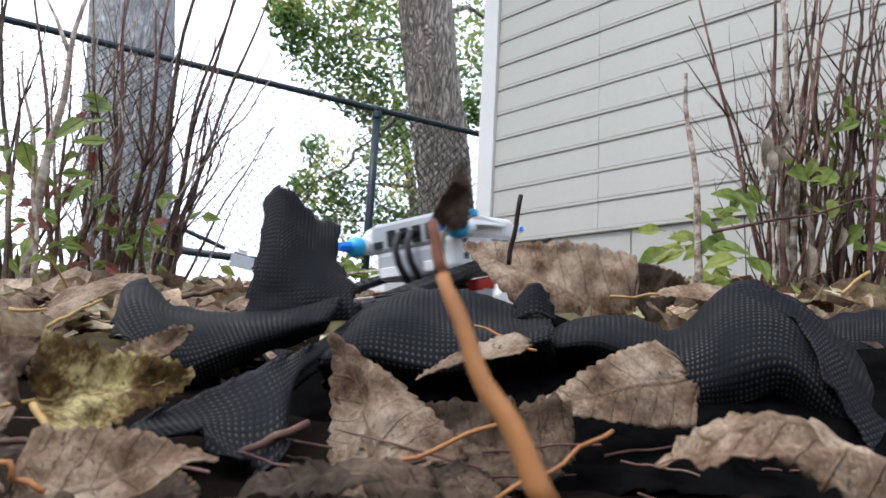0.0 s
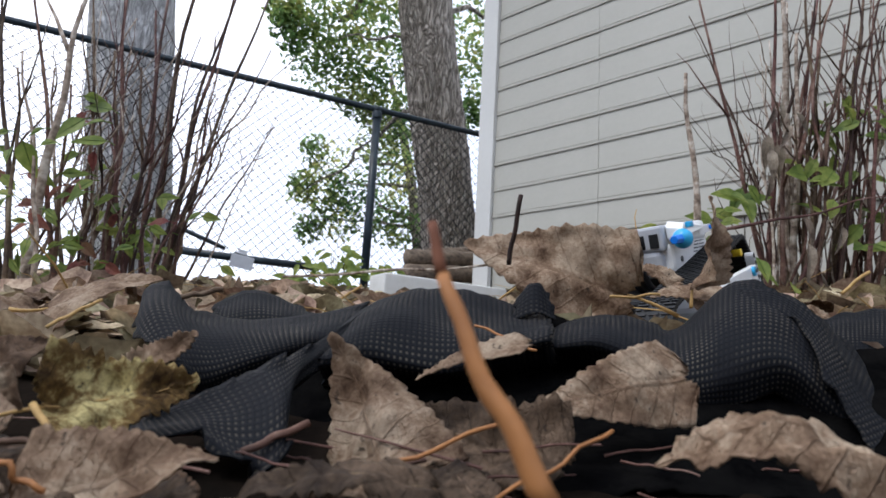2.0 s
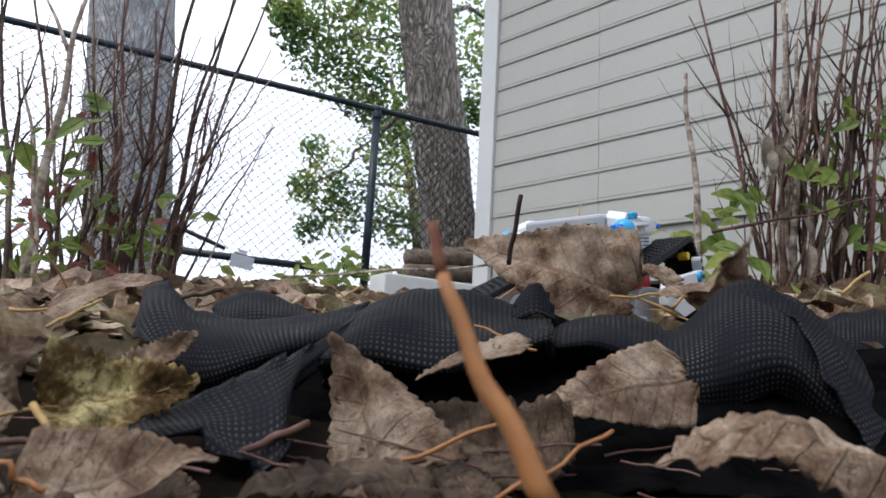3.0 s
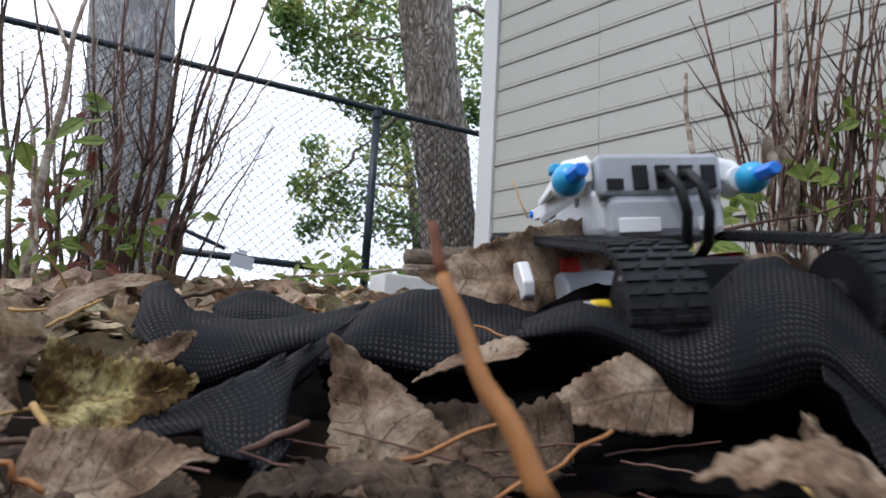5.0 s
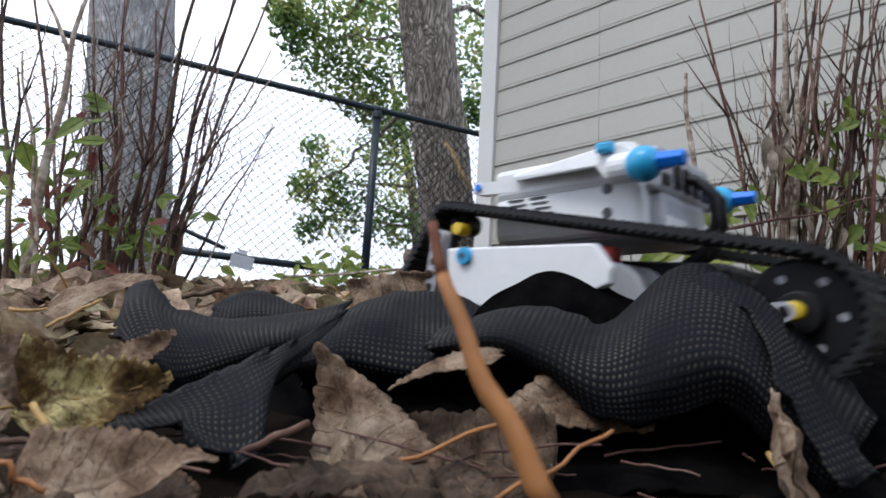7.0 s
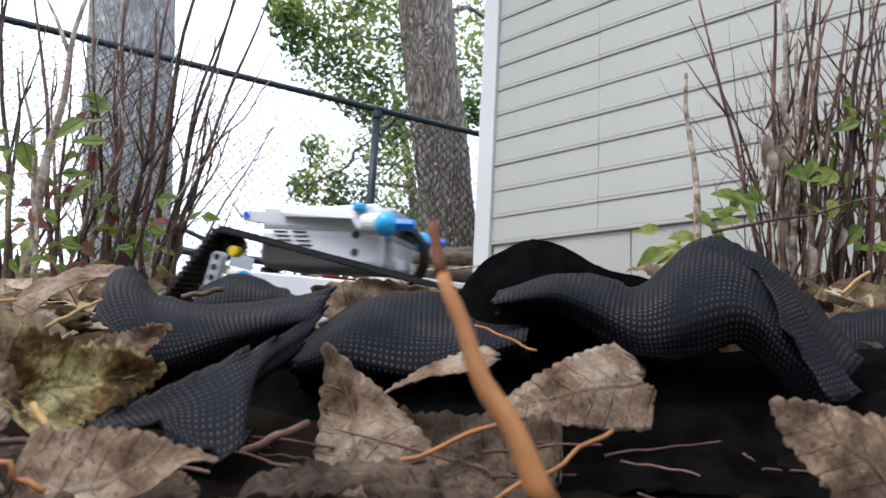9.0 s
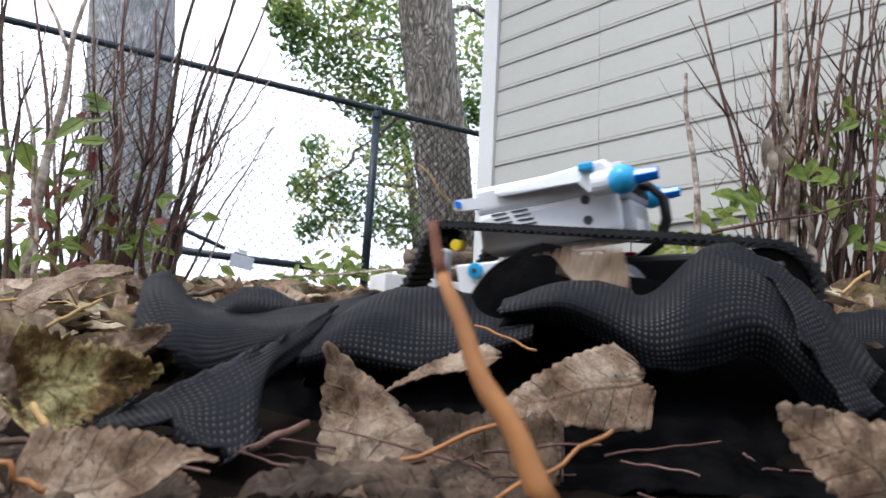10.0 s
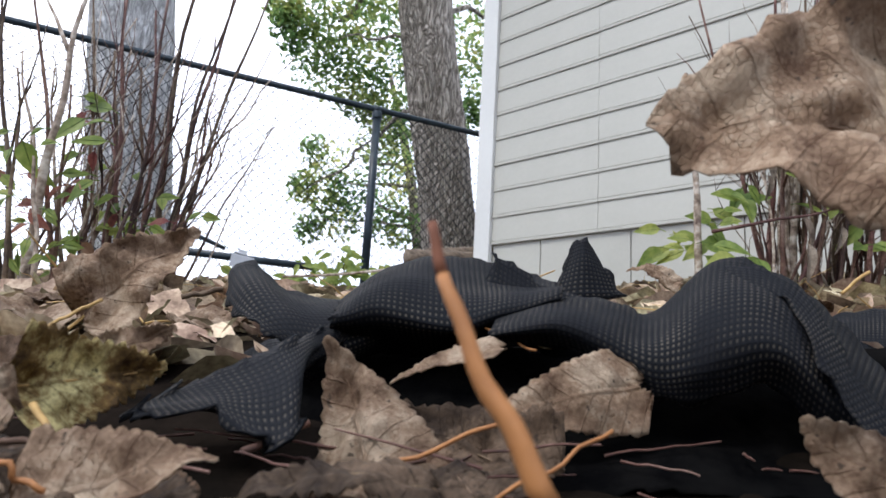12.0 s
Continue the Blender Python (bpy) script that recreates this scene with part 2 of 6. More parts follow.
M = {
    # near-black soil: the shade in gaps between leaves is in its colour
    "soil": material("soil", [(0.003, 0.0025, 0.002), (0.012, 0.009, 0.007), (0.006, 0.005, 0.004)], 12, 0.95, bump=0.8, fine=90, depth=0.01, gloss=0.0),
    "siding": material("siding", [(0.392, 0.378, 0.325), (0.436, 0.42, 0.364)], 1.6, 0.5, bump=0.12, fine=60, stretch=(1, 1, 1), depth=0.001),
    "trim": material("trim", [(0.56, 0.55, 0.515), (0.62, 0.61, 0.57)], 2.0, 0.45, bump=0.1, fine=50),
    "fence": material("fence_paint", [(0.012, 0.02, 0.028), (0.03, 0.045, 0.055)], 12, 0.35, bump=0.15, fine=120),
    "wire": material("fence_wire", [(0.008, 0.01, 0.011), (0.018, 0.021, 0.022)], 20, 0.5, bump=0),
    "bark": bark_material("bark", (0.125, 0.103, 0.08), (0.31, 0.262, 0.21), (0.5, 0.435, 0.36), 0.028),
    # bark lightened and greyed to paint in lens flare haze
    "bark_pale": bark_material("hazed_bark", (0.3, 0.288, 0.275), (0.5, 0.485, 0.465), (0.66, 0.645, 0.625), 0.02),
    "twig": material("twig_bark", [(0.03, 0.016, 0.011), (0.088, 0.046, 0.03), (0.2, 0.138, 0.1)], 18, 0.75, bump=0.5, fine=150, vary=0.5, depth=0.002),
    "twig_pale": material("pale_twig_bark", [(0.09, 0.058, 0.042), (0.32, 0.25, 0.19), (0.62, 0.55, 0.47)], 46, 0.8, bump=0.6, fine=150, depth=0.002),
    "green": material("green_leaf", [(0.08, 0.14, 0.03), (0.21, 0.29, 0.065), (0.42, 0.45, 0.12)], 9, 0.5, bump=0.2, fine=80, translucent=0.5, vary=0.35, island=True),
    "canopy": material("canopy_leaf", [(0.07, 0.15, 0.06), (0.2, 0.3, 0.1), (0.56, 0.54, 0.18)], 1.5, 0.5, bump=0.1, fine=30, translucent=0.7, vary=0.4, island=True),
    "dry": leaf_material("dry_leaf", (0.095, 0.05, 0.028), (0.275, 0.182, 0.116), (0.49, 0.375, 0.265), (0.15, 0.085, 0.05)),
    "dark": material("dark_leaf", [(0.04, 0.025, 0.015), (0.13, 0.085, 0.05), (0.2, 0.14, 0.09)], 40, 0.8, bump=0.6, fine=400, translucent=0.12, vary=0.2, depth=0.0015),
    "brown": leaf_material("brown_leaf", (0.048, 0.026, 0.016), (0.17, 0.105, 0.064), (0.36, 0.26, 0.18), (0.13, 0.078, 0.05), 22.0),
    "dark_blade": leaf_material("dark_brown_leaf", (0.02, 0.012, 0.008), (0.065, 0.042, 0.026), (0.15, 0.1, 0.065), (0.04, 0.025, 0.017), 24.0, 0.1),
    "russet": material("russet_leaf", [(0.12, 0.035, 0.03), (0.28, 0.1, 0.075), (0.36, 0.19, 0.12)], 20, 0.6, bump=0.4, fine=200, translucent=0.4, vary=0.3, depth=0.001),
    "dry_dark": material("shrivelled_leaf", [(0.07, 0.05, 0.038), (0.2, 0.155, 0.12), (0.34, 0.28, 0.225)], 30, 0.8, bump=0.7, fine=300, translucent=0.15, vary=0.3, depth=0.002),
    "yellow": leaf_material("yellowing_leaf", (0.05, 0.026, 0.011), (0.2, 0.12, 0.04), (0.66, 0.56, 0.26), (0.1, 0.06, 0.025), 40.0, 0.25, 0.1, 0.36, 0.62),
    "litter": material("litter_leaf", [(0.09, 0.06, 0.038), (0.3, 0.225, 0.145), (0.6, 0.5, 0.33)], 18, 0.85, bump=0.5, fine=200, translucent=0.15, vary=0.5, island=True),
    "straw": material("straw_stem", [(0.32, 0.19, 0.06), (0.5, 0.32, 0.12)], 60, 0.6, bump=0.3, fine=300),
    "rust": material("rusty_stem", [(0.24, 0.095, 0.03), (0.4, 0.17, 0.055)], 50, 0.6, bump=0.3, fine=300),
    "rust_dark": material("dark_rusty_stem", [(0.12, 0.04, 0.02), (0.23, 0.085, 0.04)], 50, 0.7, bump=0.4, fine=300),
    "white": material("white_plastic", [(0.8, 0.8, 0.785), (0.86, 0.86, 0.845)], 25, 0.32, bump=0.03, fine=200, gloss=0.5),
    "grey": material("grey_plastic", [(0.42, 0.43, 0.45), (0.48, 0.49, 0.51)], 25, 0.35, bump=0.03, fine=200, gloss=0.5),
    "dgrey": material("dark_grey_plastic", [(0.05, 0.052, 0.055), (0.075, 0.077, 0.08)], 25, 0.4, bump=0.03, fine=200),
    "black": material("black_plastic", [(0.004, 0.004, 0.0045), (0.009, 0.009, 0.01)], 25, 0.5, bump=0.05, fine=200),
    "rubber": material("track_rubber", [(0.008, 0.009, 0.01), (0.022, 0.022, 0.023)], 30, 0.6, bump=0.2, fine=250),
    "azure": material("azure_plastic", [(0.02, 0.36, 0.66), (0.03, 0.4, 0.7)], 25, 0.3, bump=0.03, fine=200, gloss=0.5),
    "blue": material("blue_plastic", [(0.0, 0.17, 0.72), (0.01, 0.21, 0.8)], 25, 0.25, bump=0.03, fine=200, gloss=0.5),
    "yellowp": material("yellow_plastic", [(0.7, 0.48, 0.02), (0.76, 0.53, 0.03)], 25, 0.35, bump=0.03, fine=200, gloss=0.5),
    "red": material("red_plastic", [(0.5, 0.02, 0.015), (0.56, 0.03, 0.02)], 25, 0.35, bump=0.03, fine=200, gloss=0.5),
    "plank": material("white_board", [(0.6, 0.59, 0.54), (0.72, 0.71, 0.67)], 8, 0.6, bump=0.3, fine=80),
    "log": material("weathered_log", [(0.08, 0.06, 0.045), (0.24, 0.18, 0.13)], 14, 0.9, bump=0.8, fine=90, stretch=(1, 4, 4), depth=0.006),
    "cloth": fabric_material(),
    # cloth underside; on the low sheets its near-black also stands for shade
    "cloth_back_shade": material("weed_cloth_underside_shade", [(0.002, 0.002, 0.0022), (0.006, 0.0058, 0.0055)], 60, 1.0, bump=0.5, fine=500, gloss=0.0),
}


# ---- mesh helpers ----
def finish(name, bm, mat, smooth=True):
    me = bpy.data.meshes.new(name)
    bm.to_mesh(me)
    bm.free()
    for m in mat if isinstance(mat, (list, tuple)) else [mat]:
        me.materials.append(m)
    if smooth:
        me.polygons.foreach_set("use_smooth", [True] * len(me.polygons))
    return me


def part(name, bm, mat, parent=None, label="", smooth=False, at=None):
    ob = new(name, finish(name, bm, M[mat] if isinstance(mat, str) else mat, smooth))
    if parent is not None:
        ob.parent = parent
    if at is not None:
        ob.matrix_basis = at
    if label:
        tagged(ob, label)
    return ob


def box(bm, size, at=Matrix(), bevel=0.0):
    g = bmesh.ops.create_cube(bm, size=1.0, matrix=at @ Matrix.Diagonal((*size, 1)))
    if bevel:
        edges = list({e for v in g["verts"] for e in v.link_edges})
        bmesh.ops.bevel(bm, geom=edges, offset=bevel, segments=2, profile=0.5, affect="EDGES")


def drum(bm, r1, r2, h, at=Matrix(), sides=20, bevel=0.0):
    g = bmesh.ops.create_cone(bm, cap_ends=True, segments=sides, radius1=r1, radius2=r2, depth=h, matrix=at)
    if bevel:
        edges = list({e for v in g["verts"] for e in v.link_edges if len(e.link_faces) == 2 and e.calc_face_angle(0) > 0.8})
        bmesh.ops.bevel(bm, geom=edges, offset=bevel, segments=2, profile=0.5, affect="EDGES")


def tube(bm, pts, radii, sides=6, caps=True):
    """A tapered tube along the points."""
    pts = [Vector(p) for p in pts]
    if not isinstance(radii, (list, tuple)):
        radii = [radii] * len(pts)
    rings, ref = [], None
    for i, p in enumerate(pts):
        d = (pts[min(i + 1, len(pts) - 1)] - pts[max(i - 1, 0)]).normalized()
        if ref is None:
            ref = d.orthogonal().normalized()
        ref = (ref - d * ref.dot(d)).normalized()
        side = d.cross(ref)
        rings.append([bm.verts.new(p + radii[i] * (math.cos(a) * ref + math.sin(a) * side)) for a in [2 * math.pi * k / sides for k in range(sides)]])
    for a, b in zip(rings, rings[1:]):
        for k in range(sides):
            bm.faces.new((a[k], a[(k + 1) % sides], b[(k + 1) % sides], b[k]))
    if caps:
        bm.faces.new(rings[0][::-1])
        bm.faces.new(rings[-1])


def bent(a, b, n=8, wob=0.02, sag=(0, 0, 0), rng=random):
    """Points from a to b with a little wander and a bow."""
    a, b, sag = Vector(a), Vector(b), Vector(sag)
    out, seed = [], rng.uniform(0, 100)
    for i in range(n + 1):
        t = i / n
        w = Vector((noise.noise((seed, t * 3, 0)), noise.noise((seed, 7, t * 3)), noise.noise((t * 3, seed, 3)))) * wob * min(1, 4 * t, 4 * (1 - t) + 0.5)
        out.append(a.lerp(b, t) + w + sag * 4 * t * (1 - t))
    return out


def spline(ctrl, u):
    """Catmull-Rom through the control values at u in 0..1."""
    n = len(ctrl) - 1
    x = min(max(u, 0), 1) * n
    i = min(int(x), n - 1)
    t = x - i
    p1, p2 = ctrl[i], ctrl[i + 1]
    p0 = ctrl[i - 1] if i else p1 + (p1 - p2)
    p3 = ctrl[i + 2] if i + 2 <= n else p2 + (p2 - p1)
    return 0.5 * (2 * p1 + (p2 - p0) * t + (2 * p0 - 5 * p1 + 4 * p2 - p3) * t * t + (3 * p1 - p0 - 3 * p2 + p3) * t ** 3)


def ground_z(x, y):
    s = 0.135 * min(y, 2.5) + 0.1 * min(max(y - 2.5, 0), 2.2) - 0.06 * max(y - 5.2, 0)
    if y < 0:
        s = 0.05 * y
    s += 0.12 * max(x - 0.1, 0) * min(max(y, 0), 1.5) / 1.5
    s = max(s, -0.6) - 0.02 * max(0.0, 1 - abs(y - 0.1) / 0.3)
    s += 0.018 * math.exp(-((x - 0.1) / 0.25) ** 2 - ((y - 0.45) / 0.16) ** 2)
    return s + 0.012 * noise.noise((x * 3, y * 3, 0)) * min(1.0, 0.3 + abs(y))


# ---- ground ----
def build_ground():
    bm = bmesh.new()
    xs = sorted({round(s * v, 3) for s in (-1, 1) for v in [0.05 * i for i in range(30)] + [1.5 + 0.3 * i for i in range(20)] + [8, 12, 20, 40, 100, 400, 1500]})
    ys = [-1500, -300, -80, -20, -8, -4, -2, -1] + [-0.6 + 0.05 * i for i in range(60)] + [2.4 + 0.15 * i for i in range(30)] + [7.5, 9, 12, 16, 25, 50, 150, 500, 1500]
    grid = [[bm.verts.new((x, y, ground_z(x, y))) for x in xs] for y in ys]
    for a, b in zip(grid, grid[1:]):
        for k in range(len(xs) - 1):
            bm.faces.new((a[k], a[k + 1], b[k + 1], b[k]))
    tagged(part("ground", bm, "soil", smooth=True), "soil rising to the fence, shade under the fallen leaves put into its near-black colour", "ground", kind="structure")


build_ground()

# unseen wall added behind the camera; it dims light on camera-facing surfaces
bm = bmesh.new()
box(bm, (9.0, 0.2, 1.9), pose(0, -2.3, 0.2))
tagged(part("light_blocking_wall", bm, "log"), "unseen low dark wall added behind the camera to hold back light", "wall", kind="structure")

# ---- shed ----
CORNER = Vector((0.1572, 2.9336, 0.491))
ALONG = Vector((0.7292, -0.6843, 0))
COURSE = 0.1265


def build_shed():
    turn = Matrix.Translation((CORNER.x, CORNER.y, 0)) @ Matrix(((ALONG.x, -ALONG.y, 0, 0), (ALONG.y, ALONG.x, 0, 0), (0, 0, 1, 0), (0, 0, 0, 1)))
    # local: x along the wall, y into the shed, z up
    shed = tagged(new("shed"), "garden shed with pale grey lapped vinyl siding and corner trim", "shed")
    shed.matrix_basis = turn
    base, top, length, deep = CORNER.z - 0.2, 2.75, 5.2, 3.0
    bm = bmesh.new()
    box(bm, (length - 0.04, 0.1, top - base), pose(length / 2, 0.07, (top + base) / 2))
    box(bm, (0.1, deep, top - base), pose(0.07, deep / 2 + 0.12, (top + base) / 2))
    box(bm, (0.1, deep, top - base), pose(length - 0.07, deep / 2 + 0.12, (top + base) / 2))
    box(bm, (length - 0.04, 0.1, top - base), pose(length / 2, deep + 0.15, (top + base) / 2))
    part("wall", bm, "trim", shed)
    bm = bmesh.new()
    box(bm, (length + 0.6, deep + 0.9, 0.08), pose(length / 2, deep / 2, top + 0.05), 0.01)
    part("roof", bm, "dgrey", shed, "dark flat roof")
    bm = bmesh.new()
    box(bm, (0.085, 0.02, top - base + 0.0), pose(0.0425, -0.012, (top + base) / 2 - 0.02), 0.004)
    box(bm, (0.02, 0.085, top - base + 0.0), pose(-0.01, 0.045, (top + base) / 2 - 0.02), 0.004)
    box(bm, (0.012, 0.028, top - base), pose(0.088, -0.012, (top + base) / 2 - 0.02), 0.003)
    part("corner_trim", bm, "trim", shed, "smooth white corner trim")
    z0 = SIDING_BASE
    x = 0.095
    while x < length:
        w = 0.263 if x < 0.1 else 0.42
        bm = bmesh.new()
        box(bm, (w - 0.004, 0.012, z0 - base), pose(x + w / 2, 0.012, (z0 + base) / 2), 0.002)
        part("skirt_board", bm, "siding", shed, "plain pale skirting panel under the siding")
        x += w
    rng = random.Random(4)
    joints = [0.095, SEAM, SEAM + 2.6, length]
    meshes = {}
    for k in range(int((top - z0) / COURSE)):
        for j, (a, b) in enumerate(zip(joints, joints[1:])):
            if j not in meshes:
                bm = bmesh.new()
                # profile: proud butt edge with a rolled lip at the bottom, leaning back to the top
                prof = [(0.004, 0.0), (-0.0075, 0.0), (-0.0085, 0.003), (-0.0085, 0.010), (-0.0075, 0.0118), (-0.0055, 0.0123), (-0.0055, 0.0140), (-0.0072, 0.0150), (-0.0072, 0.021), (-0.0020, COURSE + 0.004), (0.004, COURSE + 0.004)]
                e = 0.0 if j == 0 else 0.0025
                ra = [bm.verts.new((a + e, y - 0.0015 * (j % 2), z)) for y, z in prof]
                rb = [bm.verts.new((b, y - 0.0015 * (j % 2), z)) for y, z in prof]
                for i in range(len(prof) - 1):
                    bm.faces.new((ra[i], rb[i], rb[i + 1], ra[i + 1]))
                bm.faces.new(ra)
                bm.faces.new(rb[::-1])
                bmesh.ops.recalc_face_normals(bm, faces=bm.faces)
                meshes[j] = finish("siding_panel", bm, M["siding"], False)
            ob = new("siding_panel", meshes[j])
            ob.parent = shed
            ob.location = (0, rng.uniform(-0.0006, 0.0006), z0 + k * COURSE)


SIDING_BASE = 0.6435
SEAM = 0.640
build_shed()


# ---- fence ----
def build_fence():
    a, b = Vector((-2.480, 3.213, 1.831)), Vector((-0.561, 4.140, 1.827))
    step = (b - a)
    a, b = a - step * 0.9, b + step * 0.75
    fence = tagged(new("chain_link_fence"), "black chain-link fence with steel top rail and round posts", "fence")
    rail = bmesh.new()
    tube(rail, [a.lerp(b, i / 12) for i in range(13)], 0.021, 12)
    part("top_rail", rail, "fence", fence, "blue-black painted top rail", True)
    flat = Vector((step.x, step.y, 0)).normalized()
    slope = step.z / math.hypot(step.x, step.y)
    top0 = Vector((-0.561, 4.140, 1.827))
    for k, s in enumerate((-2.29, 0.055, 2.26)):
        p = top0 + flat * s + Vector((0, 0, slope * s))
        bm = bmesh.new()
        tube(bm, [(p.x, p.y, ground_z(p.x, p.y) - 0.15), (p.x, p.y, p.z - 0.03)], 0.029, 14)
        post = part("post", bm, "fence", fence, "", True)
        bm = bmesh.new()
        drum(bm, 0.036, 0.036, 0.05, pose(p.x, p.y, p.z - 0.045), 16, 0.004)
        tube(bm, [p - flat * 0.03, p + flat * 0.03], 0.028, 12)
        part("post_cap", bm, "fence", fence, "", True)
    # woven zigzag wires
    total = (b - a).length
    n = int(total / 0.033)
    verts, faces = [], []
    for i in range(n):
        base = a.lerp(b, i / n)
        h = 1.24
        rows = int(h / 0.034)
        pts = []
        for k in range(rows + 1):
            off = flat * (0.0168 * (1 if (k + i) % 2 else -1)) + Vector((-flat.y, flat.x, 0)) * (0.0022 * (1 if (k % 2) else -1))
            pts.append(base + off - Vector((0, 0, 0.02 + 0.034 * k)))
        for k, p in enumerate(pts):
            for q in range(3):
                ang = 2 * math.pi * q / 3
                verts.append(p + 0.0036 * (math.cos(ang) * Vector((-flat.y, flat.x, 0)) + math.sin(ang) * flat))
        o = len(verts) - 3 * len(pts)
        for k in range(len(pts) - 1):
            for q in range(3):
                r = (q + 1) % 3
                faces.append((o + 3 * k + q, o + 3 * k + r, o + 3 * k + 3 + r, o + 3 * k + 3 + q))
    me = bpy.data.meshes.new("wire_mesh")
    me.from_pydata([tuple(v) for v in verts], [], faces)
    me.materials.append(M["wire"])
    ob = new("wire_mesh", me)
    ob.parent = fence
    tagged(ob, "woven steel wire diamonds")
    # fallen rail with a clamp, resting against the wire
    bar = tagged(new("fallen_rail"), "loose dark fence rail with a bracket lying by the fence", "rail")
    bm = bmesh.new()
    tube(bm, [(-1.532, 3.502, 0.647), (-1.165, 3.656, 0.640), (-0.756, 3.810, 0.635)], 0.022, 12)
    part("pipe", bm, "fence", bar, "", True)
    bm = bmesh.new()
    c = Vector((-1.155, 3.637, 0.634))
    box(bm, (0.13, 0.01, 0.075), Matrix.Translation(c) @ pose(0, -0.026, -0.02, 0, 8, 24), 0.003)
    box(bm, (0.075, 0.05, 0.012), Matrix.Translation(c) @ pose(-0.02, 0, 0.03, 0, 8, 24), 0.003)
    box(bm, (0.05, 0.01, 0.06), Matrix.Translation(c) @ pose(-0.02, 0.026, 0.03, 0, 8, 24), 0.003)
    part("bracket", bm, "grey", bar, "pale grey steel bracket")
    bar2 = tagged(new("broken_rail"), "short broken dark rail leaning on the fence", "rail")
    bm = bmesh.new()
    tube(bm, [(-1.531, 3.425, 0.785), (-1.246, 3.567, 0.679)], 0.013, 10)
    part("pipe", bm, "fence", bar2, "", True)


build_fence()


# ---- trees ----
def trunk_mesh(pts, radii, sides=40, ridge=0.06):
    bm = bmesh.new()
    pts = [Vector(p) for p in pts]
    n = 70
    rings = []
    for i in range(n + 1):
        u = i / n
        c = spline(pts, u)
        r = spline(radii, u)
        ring = []
        for k in range(sides * 2):
            a = math.pi * k / sides
            q = (math.cos(a) * 3.2, math.sin(a) * 3.2, c.z * 1.3)
            f = 1 + ridge * (abs(noise.noise(Vector(q) * 2.2)) * 2 - 0.6) + ridge * 0.8 * noise.noise(Vector((q[0] * 3, q[1] * 3, q[2] * 2.2)))
            ring.append(bm.verts.new((c.x + r * f * math.cos(a), c.y + r * f * math.sin(a), c.z)))
        rings.append(ring)
    m = sides * 2
    for a, b in zip(rings, rings[1:]):
        for k in range(m):
            bm.faces.new((a[k], a[(k + 1) % m], b[(k + 1) % m], b[k]))
    return bm


def leaf_cloud(spots, size, count, spread, seed, droop=0.4):
    """Small pointed leaves, each folded along its rib, gathered round the spots."""
    rng = random.Random(seed)
    verts, faces = [], []
    for _ in range(count):
        c, w = rng.choice(spots)
        q = Vector((rng.gauss(0, 1), rng.gauss(0, 1), rng.gauss(0, 1)))
        p = Vector(c) + q * (min(1.0, 1.75 / max(q.length, 0.01)) * w * spread)
        s = size * rng.uniform(0.6, 1.25)
        q = Euler((rng.uniform(-0.9, 0.9) - droop, rng.uniform(-0.9, 0.9), rng.uniform(0, 6.28))).to_matrix()
        o = len(verts)
        for x, y, z in ((0, -0.5, 0), (-0.36, -0.18, 0.09), (-0.3, 0.18, 0.08), (0, 0.58, -0.06), (0.3, 0.18, 0.08), (0.36, -0.18, 0.09), (0, 0, 0)):
            verts.append(p + q @ (Vector((x, y, z)) * s))
        for a, b in ((0, 1), (1, 2), (2, 3), (3, 4), (4, 5), (5, 0)):
            faces.append((o + 6, o + b, o + a))
    return verts, faces


def cloud_part(name, verts, faces, mat, parent, label=""):
    me = bpy.data.meshes.new(name)
    me.from_pydata([tuple(v) for v in verts], [], faces)
    me.materials.append(M[mat])
    ob = new(name, me)
    ob.parent = parent
    if label:
        tagged(ob, label)
    return ob


